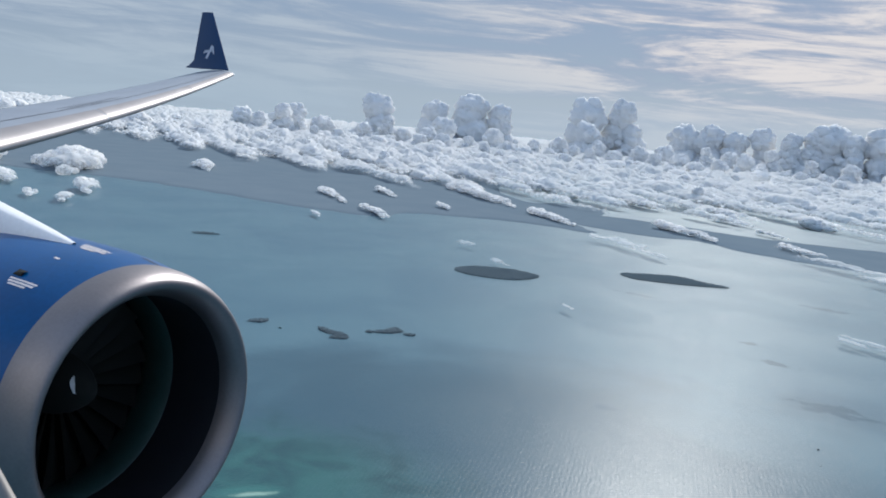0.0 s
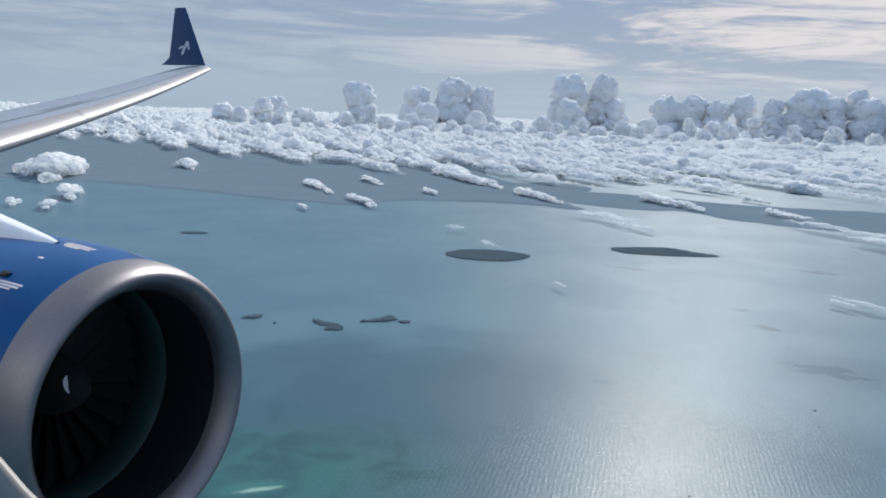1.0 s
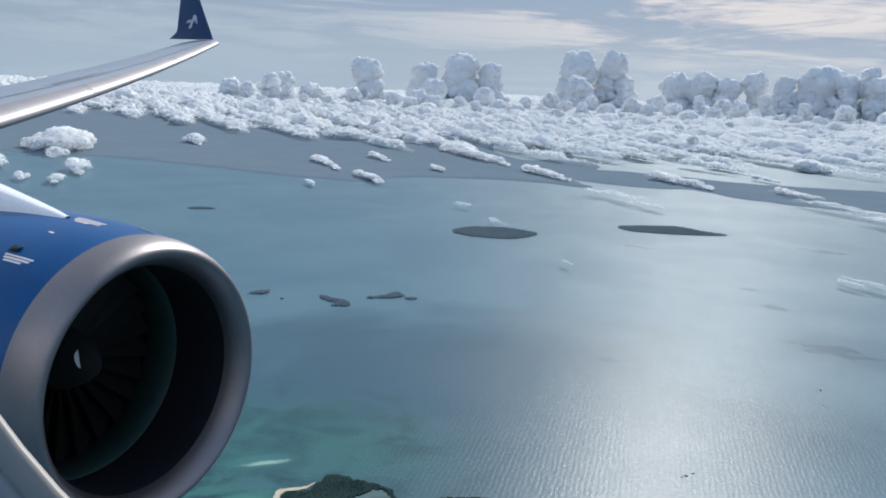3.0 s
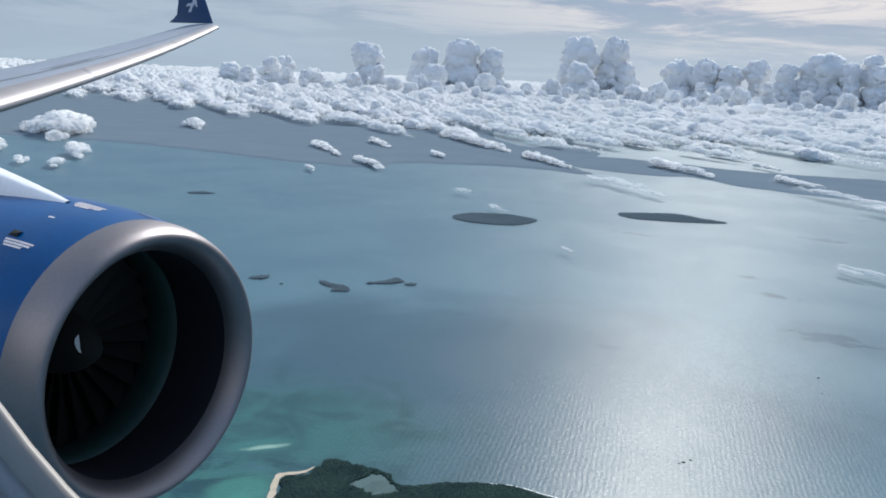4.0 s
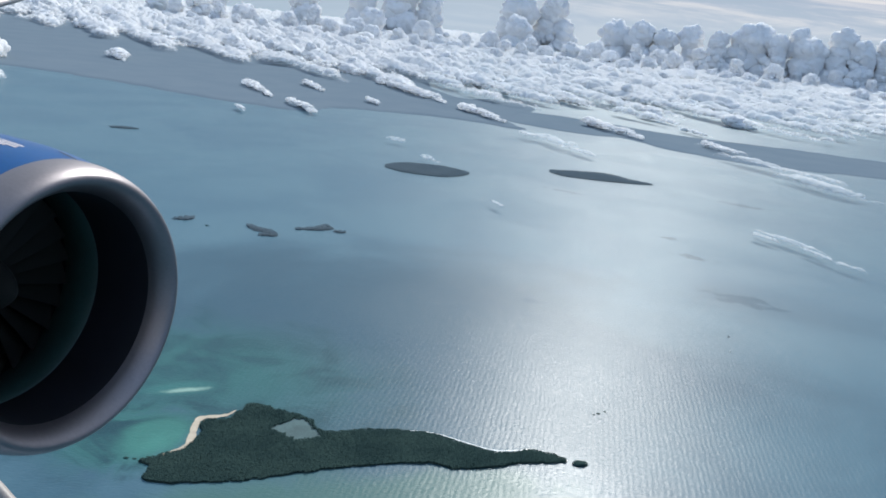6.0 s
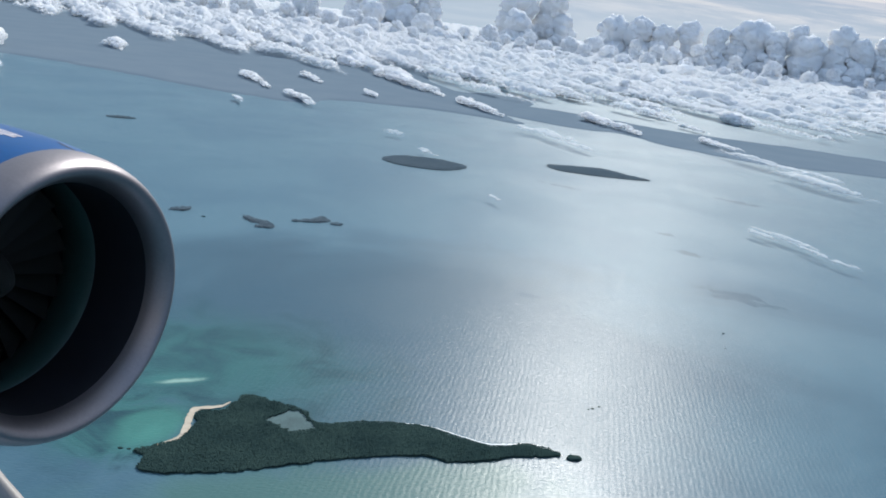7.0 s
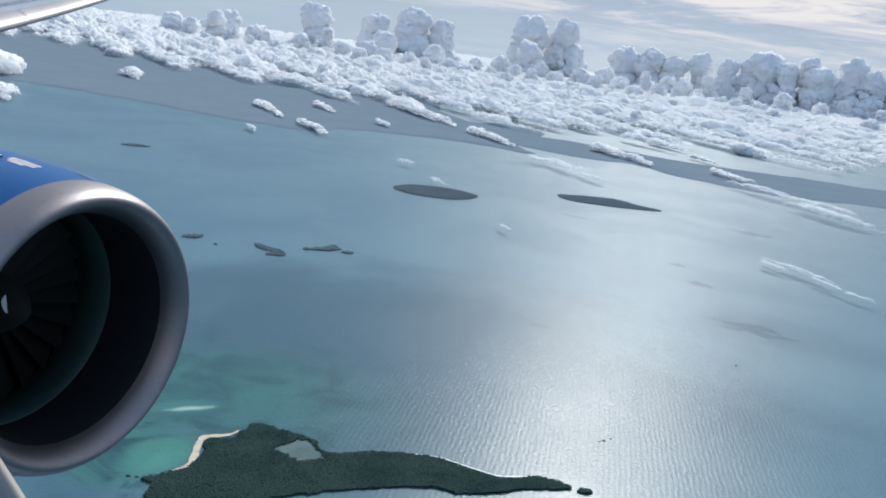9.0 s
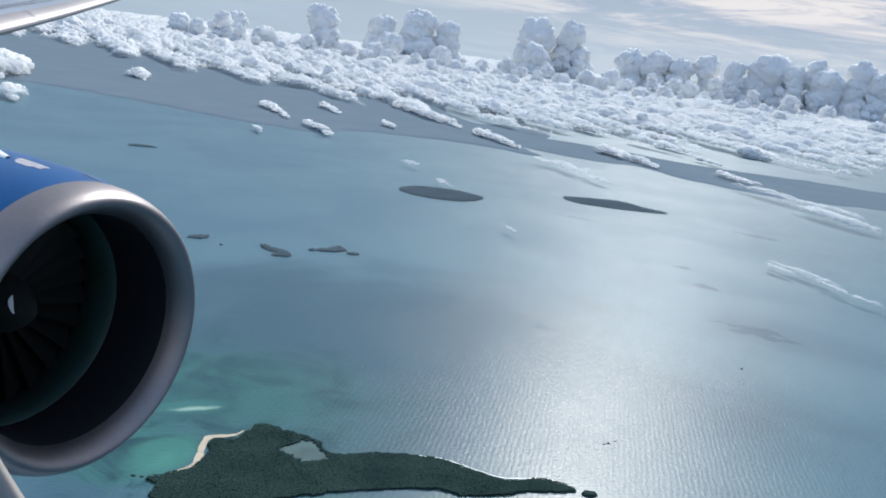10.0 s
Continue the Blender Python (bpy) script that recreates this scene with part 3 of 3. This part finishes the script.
def cloud_field():
    """The deck beyond the coast: streets at its near rim, closing up to a full cover far off."""
    r = np.concatenate([np.arange(850, 1400, 2.4), np.arange(1400, 2200, 4.4), np.arange(2200, 3500, 10.0), np.arange(3500, 4900, 70.0)])
    az = np.radians(np.linspace(-35, 38, 1250))
    rr, aa = np.meshgrid(r, az, indexing="ij")
    x, y = rr * np.sin(aa), rr * np.cos(aa)
    across, along = x * CROSS[0] + y * CROSS[1], x * STREET[0] + y * STREET[1]
    edge = np.interp(across, *RIM)
    depth = (-along - edge) / 600
    bend = 24 * lumpy(across / 210, along / 320, None, 31)
    lane = np.cos(2 * math.pi * (across + bend - 280) / 84) * (1 - 0.75 * np.clip(depth, 0, 1))
    wide = lumpy(across / 120, along / 260, None, 33)
    patchy = lumpy(across / 36, along / 120, None, 35)
    cover = -0.04 + 0.85 * np.clip(depth, -0.6, 0.6) + 0.40 * lane + 0.42 * wide + 0.34 * patchy - 1.8 * np.clip(-0.26 - aa, 0, 1) * np.clip(1.6 - depth, 0, 1)
    cover = np.where(depth < 0, cover + 2.0 * depth, cover)
    cover = np.maximum(cover, 2.0 * np.clip((rr - 2300) / 1000, 0, 1) - 1.2)
    tall = 10 + 14 * np.clip(depth, 0, 1)
    sheet = cloud_sheet(across, along, cover, tall, 3)
    rng = np.random.default_rng(6)
    heads = []
    while len(heads) < 520:
        i, j = int(len(r) * rng.uniform() ** 1.15), int(rng.integers(len(az)))
        if r[i] > 3000 or cover[i, j] < rng.uniform(0.0, 0.9):
            continue
        far = float(np.clip(depth[i, j], 0, 1))
        size = r[i] * rng.uniform(0.0055, 0.0115)
        heads += head_cluster(x[i, j], y[i, j], size, size * (3.4 - 1.8 * far + rng.uniform(0, 1.2)), 0.5 + far, rng)
    # heaps that rise higher the farther off they stand
    for k in range(104):
        dist = 1250 + 1350 * ((k + 0.5) / 104) ** 0.9
        ax = -0.26 + 0.92 * ((k * 0.618) % 1.0)
        hx, share = ax * dist, (dist - 1250) / 1350
        if -(hx * STREET[0] + dist * STREET[1]) < np.interp(hx * CROSS[0] + dist * CROSS[1], *RIM) + 60:
            continue
        heads += heap(hx, dist, dist * rng.uniform(0.012, 0.020 + 0.010 * share), dist * (-0.063 + 0.057 * share + rng.uniform(-0.006, 0.008)), rng, 0.25)
    tagged(cloud_mesh("cloud_field", sheet, heads, CLOUD, 0.55), "broken field of white cumulus clouds in long streets", "clouds", kind="stuff")


cloud_field()
def tower(ax, dist, up, wide, heads, seed):
    """A tall heap cloud of one or more heads, side by side."""
    rng = np.random.default_rng(seed)
    span = wide * dist / heads
    v = []
    for k in range(heads):
        drop = 0.0 if k == heads // 2 else span * rng.uniform(0.10, 0.50)
        v += heap(ax * dist + span * (k + 0.5 - heads / 2), dist + rng.normal(0, 0.15) * span, span, up * dist - drop, rng)
    return mesh_part("cumulus_cloud", np.concatenate(v), np.concatenate(ball_faces(v)), SHADED_CLOUD)


# tall heads over the field: across, distance, top above the eye, width across, heads
TALL = [(-0.277, 2700, -0.009, 0.030, 1), (-0.209, 2750, 0.001, 0.026, 1), (-0.107, 2850, 0.022, 0.042, 1), (-0.035, 3100, 0.020, 0.040, 1), (0.010, 3100, 0.033, 0.046, 1), (0.047, 3150, 0.022, 0.032, 1),
        (-0.021, 2600, 0.000, 0.036, 1), (0.157, 3050, 0.037, 0.048, 1), (0.201, 3050, 0.041, 0.036, 1), (0.159, 2850, 0.010, 0.034, 1), (0.283, 2800, 0.018, 0.040, 1), (0.314, 2780, 0.020, 0.038, 1),
        (0.345, 2750, 0.015, 0.032, 1), (0.379, 2720, 0.024, 0.032, 1), (0.430, 2620, 0.026, 0.054, 2), (0.468, 2600, 0.035, 0.050, 1), (0.508, 2550, 0.036, 0.054, 2), (0.558, 2500, 0.040, 0.080, 2), (0.625, 2450, 0.036, 0.070, 2), (0.690, 2400, 0.040, 0.070, 2)]
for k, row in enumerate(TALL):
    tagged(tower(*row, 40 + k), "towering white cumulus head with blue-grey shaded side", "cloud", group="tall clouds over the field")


def lone_cloud(name, x, y, size, long, tall, skin, seed, fill, heaped):
    """One cloud, drawn out along the wind."""
    n = 70
    u, w = np.meshgrid(np.linspace(-0.5, 0.5, int(n * min(3.0, max(1.0, long ** 0.7)))), np.linspace(-0.5, 0.5, n), indexing="ij")
    ca, cl = x * CROSS[0] + y * CROSS[1], x * STREET[0] + y * STREET[1]
    taper = 1 - 0.55 * np.clip(u + 0.1, 0, 1)
    far = np.sqrt((u * 2.1) ** 2 + (w * 2.1 / taper) ** 2)
    cover = fill - 1.55 * far ** 1.5 + 0.35 * lumpy(u * 3.1 * long ** 0.5 + seed, w * 3.1, None, seed)
    sheet = cloud_sheet(ca + w * size * 1.7, cl + u * size * 2.0 * long, cover, tall * size, seed, size / 42)
    heads = head_cluster(x, y, size * 0.25, size * 1.35 * long, 0.8, np.random.default_rng(seed)) if heaped else []
    return cloud_mesh(name, sheet, heads, skin, 0.36)


# low clouds lying alone over the coast and the sea: place, size, length
LONE = [(-450, 913, 55.0, 1.3), (-495, 935, 30.5, 1.5), (-355, 744, 19.0, 2.2), (-560, 910, 38.4, 2.0), (-452, 700, 35.8, 1.5), (-456, 766, 23.0, 1.6), (-436, 754, 12.5, 2), (-370, 671, 9.9, 2), (-338, 666, 10.8, 2.5), (-356, 1092, 25.0, 3), (-144, 895, 13.2, 7), (-80, 775, 12.6, 5), (-127, 715, 5.3, 4), (-88, 972, 11.4, 5), (-12, 869, 9.0, 3), (30, 1043, 21.5, 7), (103, 868, 15.5, 5), (248, 843, 17.0, 4.5), (358, 1003, 14.2, 4), (365, 892, 8.6, 4), (266, 1126, 15.4, 4), (345, 775, 8.9, 4)]
for k, (x, y, size, long) in enumerate(LONE):
    tagged(lone_cloud("small_cumulus", x, y, size * 1.35, long * 0.75, 0.18, LONE_CLOUD, 90 + k, 0.62, True), "low white cumulus drawn out along the wind", "cloud", group="low clouds near the coast")

# thin rags of cloud over the open sea
RAGS = [(12, 614, 6.5, 3), (35, 547, 4.8, 6), (68, 424, 3.1, 4), (151, 694, 13.7, 6), (171, 647, 7.1, 5), (346, 660, 15.7, 7), (350, 582, 14.3, 6), (342, 759, 10.2, 5), (227, 396, 4.9, 8), (234, 364, 4.6, 8), (214, 403, 4.1, 5)]
for k, (x, y, size, long) in enumerate(RAGS):
    tagged(lone_cloud("cloud_wisp", x, y, size * 1.9, long * 0.55, 0.10, WISP, 130 + k, 0.60, False), "thin torn wisp of white cloud", "cloud", group="cloud wisps over the sea")


# ---- airplane ----
plane = tagged(new("airplane"), "airliner with blue engine cowl, silver inlet lip and grey wing", "airplane")
YAW, PITCH = radians(-27.06), radians(1.3)
ENGINE = Matrix.Translation((-3.179, 7.96, -3.355)) @ Matrix.Rotation(YAW, 4, "Z") @ Matrix.Rotation(-PITCH, 4, "Y")
COWL = [(-0.15, 1.568), (-0.55, 1.640), (-1.05, 1.682), (-1.8, 1.705), (-2.8, 1.66), (-3.8, 1.50), (-4.6, 1.25), (-4.6, 1.1)]


COWL_LINE = smooth_line(COWL[:7], 6)


def cowl_radius(s):
    return float(np.interp(s, COWL_LINE[::-1, 0], COWL_LINE[::-1, 1]))


nacelle = mesh_part("engine_nacelle", *revolve([tuple(p) for p in COWL_LINE] + [COWL[7]], 160), BLUE, plane, "glossy blue engine cowl")
nacelle.matrix_world = ENGINE
LIP = [(-0.152, 1.572), (-0.05, 1.566), (0.06, 1.546), (0.15, 1.518), (0.21, 1.485), (0.245, 1.455), (0.258, 1.425), (0.253, 1.395), (0.228, 1.36), (0.17, 1.318), (0.08, 1.277), (-0.02, 1.25)]
mesh_part("inlet_lip", *revolve([tuple(p) for p in smooth_line(LIP, 4)], 160), SILVER, nacelle, "polished silver inlet lip")
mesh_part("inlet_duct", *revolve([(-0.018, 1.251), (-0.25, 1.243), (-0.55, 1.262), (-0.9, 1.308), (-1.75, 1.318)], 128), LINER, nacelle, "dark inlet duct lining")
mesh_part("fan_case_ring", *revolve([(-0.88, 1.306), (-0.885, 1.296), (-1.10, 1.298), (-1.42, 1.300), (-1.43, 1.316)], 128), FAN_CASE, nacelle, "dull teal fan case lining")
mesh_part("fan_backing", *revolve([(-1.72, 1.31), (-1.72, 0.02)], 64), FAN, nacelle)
mesh_part("spinner", *revolve([(-0.74, 0.004), (-0.76, 0.06), (-0.82, 0.13), (-0.93, 0.21), (-1.08, 0.29), (-1.25, 0.35), (-1.6, 0.40)], 64), BLACK, nacelle, "dark pointed spinner")


def fan_blade_mesh():
    v = []
    for side in (0, 1):
        for i in range(9):
            u = i / 8
            r = 0.36 + u * 0.915
            twist = radians(28 + 34 * u)
            for j in range(5):
                w = (j / 4 - 0.5) * (0.26 + 0.18 * u)
                bow = 0.03 * math.cos(math.pi * (j / 4 - 0.5)) + side * -0.012
                v.append((-1.46 + w * math.cos(twist) + bow * math.sin(twist), w * math.sin(twist) - bow * math.cos(twist), r))
    f = grid_faces(9, 5)
    return v, f + [tuple(45 + k for k in reversed(q)) for q in f]


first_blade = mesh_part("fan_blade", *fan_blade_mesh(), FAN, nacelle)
for k in range(1, 26):
    blade = new("fan_blade", first_blade.data)
    blade.parent = nacelle
    blade.matrix_local = Matrix.Rotation(2 * math.pi * k / 26, 4, "X")

# the pale comma painted on the spinner
mv = []
for i in range(13):
    u = i / 12
    a = radians(8 + 58 * u)
    wide = 0.023 * math.sin(math.pi * min(1, 0.12 + 0.88 * u ** 1.5)) + 0.002
    for d in (-wide, wide):
        s = -0.84 - 0.09 * u + d
        r = float(np.interp(-s, (0.74, 0.76, 0.82, 0.93, 1.08, 1.25), (0.004, 0.06, 0.13, 0.21, 0.29, 0.35))) + 0.006
        mv.append((s, -r * math.cos(a), r * math.sin(a)))
mesh_part("spinner_mark", mv, grid_faces(13, 2), MARK, nacelle, "white comma mark on the spinner")


def cowl_patch(name, s0, s1, a0, a1, mat, label="", lift=0.004, n=6):
    """A thin patch that follows the cowl; angles from the inboard side up over the top."""
    v = []
    for i in range(n + 1):
        s = s0 + (s1 - s0) * i / n
        for j in range(n + 1):
            a = radians(a0 + (a1 - a0) * j / n)
            r = cowl_radius(s) + lift
            v.append((s, -r * math.cos(a), r * math.sin(a)))
    return mesh_part(name, v, grid_faces(n + 1, n + 1), mat, nacelle, label)


for s0, s1, a0, a1 in [(-0.98, -0.54, 92.4, 93.3), (-0.96, -0.56, 90.9, 91.8), (-0.93, -0.54, 89.4, 90.3), (-0.88, -0.66, 88.0, 88.9)]:
    cowl_patch("placard_line", s0, s1, a0, a1, PLACARD)
for s0, s1, a0, a1 in [(-0.90, -0.50, 59.3, 60.1), (-0.88, -0.52, 58.0, 58.9), (-0.85, -0.60, 56.8, 57.6)]:
    cowl_patch("placard_line", s0, s1, a0, a1, PLACARD)
cowl_patch("cowl_latch", -0.42, -0.16, 104.0, 105.2, DARK)
cowl_patch("small_label", -0.80, -0.72, 75.0, 76.0, PLACARD)
cowl_patch("cowl_seam", -2.6, -1.75, 86.0, 86.5, DARK)
cowl_patch("cowl_seam", -3.6, -0.16, 10.0, 10.35, DARK)
# a small flush scoop: a dark mouth under a raised hood
scoop_v = []
for i in range(5):
    for j in range(7):
        u, w = i / 4, j / 6 - 0.5
        s, a = -0.92 + 0.14 * u, radians(62.8 + 3.0 * w)
        r = cowl_radius(s) + 0.005 + 0.022 * u * math.cos(math.pi * w)
        scoop_v.append((s, -r * math.cos(a), r * math.sin(a)))
mesh_part("air_scoop", scoop_v, grid_faces(5, 7), BLACK, nacelle, "small dark air scoop")

# pylon: white fairing that rises aft from the top of the cowl
pv = []
for i in range(17):
    u = i / 16
    s = -1.05 - 3.2 * u
    top = 1.70 + 0.66 * u ** 0.95
    half = 0.05 + 0.24 * u ** 0.6
    low = cowl_radius(s) - 0.25
    for j in range(17):
        a = math.pi * j / 16
        c = math.cos(a)
        pv.append((s, half * math.copysign(abs(c) ** 0.6, c), low + (top - low) * math.sin(a) ** 0.55))
pylon = mesh_part("engine_pylon", pv, grid_faces(17, 17), WHITE, plane, "white engine pylon fairing")
pylon.matrix_world = ENGINE

# wing
tip = Vector((-10.583, 36.315, 1.042))
FWD = Vector((math.cos(YAW), math.sin(YAW), 0))
LEFT = Vector((-math.sin(YAW), math.cos(YAW), 0))
UP = Vector((0, 0, 1))


def wing_edge(u):
    return tip + (FWD * math.tan(radians(30)) - LEFT) * u + UP * (-0.196 * u + 0.0023 * u * u)


def chord(u):
    return 2.5 + 0.19 * u


def foil_point(x, upper, thick=0.115):
    """Height over the chord at a share x of it."""
    t = 5 * thick * (0.2969 * math.sqrt(x) - 0.126 * x - 0.3516 * x * x + 0.2843 * x ** 3 - 0.1036 * x ** 4)
    return (t if upper else -t * 0.8) + 0.015 * math.sin(math.pi * x)


def wing_point(u, x, upper, lift=0.0):
    c = chord(u)
    return tuple(wing_edge(u) - FWD * (x * c) + UP * (c * (foil_point(x, upper) + 0.045) + lift - x * c * 0.015))


def foil_run(x0, n, lower_to):
    """Shares of the chord from x0 on top round the nose to lower_to below."""
    out = [(x0 * (0.5 + 0.5 * math.cos(math.pi * k / n)), True) for k in range(n)]
    return out + [(lower_to * (0.5 - 0.5 * math.cos(math.pi * k / n)), False) for k in range(n + 1)]


def wing_loft(name, u0, u1, run, mat, parent, label="", lift=0.0, n=20):
    v = [wing_point(u0 + (u1 - u0) * i / n, x, up, lift if up else -lift) for i in range(n + 1) for x, up in run]
    return mesh_part(name, v, grid_faces(n + 1, len(run)), mat, parent, label)


wing = wing_loft("wing", 0.0, 27.0, foil_run(0.999, 24, 0.999), WING_GREY, plane, "pale grey swept wing", n=40)
for u0, u1 in [(0.0, 0.9), (0.94, 5.42), (5.50, 12.45), (12.53, 19.4), (19.48, 27.0)]:
    wing_loft("slat", u0, u1, foil_run(0.115, 10, 0.05), SLAT, wing, "bright metal leading edge slat", 0.008)
for u0, u1, x0, x1 in [(0.5, 27.0, 0.205, 0.213), (6.5, 26.0, 0.70, 0.706), (6.5, 13.0, 0.80, 0.806), (11.0, 13.2, 0.235, 0.241), (10.0, 13.6, 0.262, 0.268)]:
    v = [wing_point(u0 + (u1 - u0) * i / 24, x, True, 0.006) for i in range(25) for x in (x0, x1)]
    mesh_part("panel_seam", v, grid_faces(25, 2), DARK, wing)

# winglet: swept blade standing on the tip
wv = []
steps = 14
for i in range(steps + 1):
    u = i / steps
    c = 2.30 - 1.62 * u + 0.45 * max(0.0, 0.12 - u) / 0.12
    lead = tip - FWD * (0.42 + 1.42 * u) + LEFT * (0.10 + 0.30 * u) + UP * (0.30 + 2.62 * u)
    for k in range(32):
        a = 2 * math.pi * k / 32
        x = 0.5 - 0.5 * math.cos(a)
        t = (0.10 * math.sqrt(max(x, 0)) * (1 - x) * 1.4) * c * (1 if k < 16 else -1)
        wv.append(tuple(lead - FWD * (x * c) + LEFT * t))
winglet = mesh_part("winglet", wv, grid_faces(steps + 1, 32, True) + [tuple(range(steps * 32 + 0, steps * 32 + 4))], NAVY, plane, "navy blue winglet")
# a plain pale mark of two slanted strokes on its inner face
for pts in ([(0.86, 0.78), (1.02, 0.78), (1.28, 1.36), (1.16, 1.40)], [(0.70, 1.02), (1.22, 1.10), (1.26, 1.20), (0.80, 1.16)], [(1.30, 1.36), (1.18, 1.40), (1.34, 0.92), (1.46, 0.86)]):
    bm = bmesh.new()
    ring = [bm.verts.new(tip - FWD * (2.75 - a) + UP * b + LEFT * (0.10 + 0.30 * (b - 0.3) / 2.62 - 0.10)) for a, b in pts]
    bm.faces.new(ring)
    solid = bmesh.ops.extrude_face_region(bm, geom=bm.faces[:])
    bmesh.ops.translate(bm, verts=[g for g in solid["geom"] if isinstance(g, bmesh.types.BMVert)], vec=LEFT * 0.06)
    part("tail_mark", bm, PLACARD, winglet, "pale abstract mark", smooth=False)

# cabin window: rounded opening in the side wall, seen at its aft lower corner
WINDOW = Matrix(((FWD.x, 0, LEFT.x, LEFT.x * 0.35), (FWD.y, 0, LEFT.y, LEFT.y * 0.35), (0, 1, 0, 0), (0, 0, 0, 1)))


def window_ring(grow, z):
    """A rounded oblong: fwd, up in the wall's plane."""
    x0, x1, y0, y1, r = -0.684, 0.55, -0.392, 0.62, 0.45
    out = []
    for cx, cy, a0 in ((x1 - r, y0 + r, 270), (x1 - r, y1 - r, 0), (x0 + r, y1 - r, 90), (x0 + r, y0 + r, 180)):
        for k in range(17):
            a = radians(a0 + 90 * k / 16)
            out.append((cx + (r + grow) * math.cos(a), cy + (r + grow) * math.sin(a), z))
    return out


def window_loft(name, rings, mat, label):
    v = [p for g, z in rings for p in window_ring(g, z)]
    ob = mesh_part(name, v, grid_faces(len(rings), 68, True), mat, plane, label)
    ob.matrix_world = WINDOW
    return ob


window_loft("window_seal", [(0.022, 0.012), (0.011, 0.008), (0.010, 0.003), (0.014, -0.002), (0.030, -0.004), (0.036, -0.001)], BEZEL, "beige inner window seal")
window_loft("window_gasket", [(0.034, 0.004), (0.035, -0.004), (0.040, -0.008), (0.050, -0.008), (0.056, -0.002), (0.058, 0.01)], GASKET, "grey rubber window gasket")
window_loft("cabin_side_panel", [(0.056, 0.01), (0.057, -0.012), (0.058, -0.022), (0.075, -0.026), (0.12, -0.030), (0.60, -0.05), (0.60, 0.0)], PANEL, "white cabin side wall panel")

# outer skin of the fuselage round the window
sv, sf = [], []
cols, turns = 61, 49
for i in range(cols):
    along = -11.0 + 17.0 * i / (cols - 1)
    for j in range(turns):
        a = radians(-85 + 190 * j / (turns - 1))
        sv.append(tuple(FWD * along + LEFT * (-2.38 + 2.82 * math.cos(a)) + UP * (-0.1 + 2.82 * math.sin(a))))
for i in range(cols - 1):
    for j in range(turns - 1):
        mid = (Vector(sv[i * turns + j]) + Vector(sv[(i + 1) * turns + j + 1])) * 0.5
        if not (-1.25 < mid.dot(FWD) < 1.2 and -0.85 < mid.z < 1.05):
            sf.append((i * turns + j, (i + 1) * turns + j, (i + 1) * turns + j + 1, i * turns + j + 1))
mesh_part("fuselage_skin", sv, sf, WHITE, plane, "white fuselage skin")
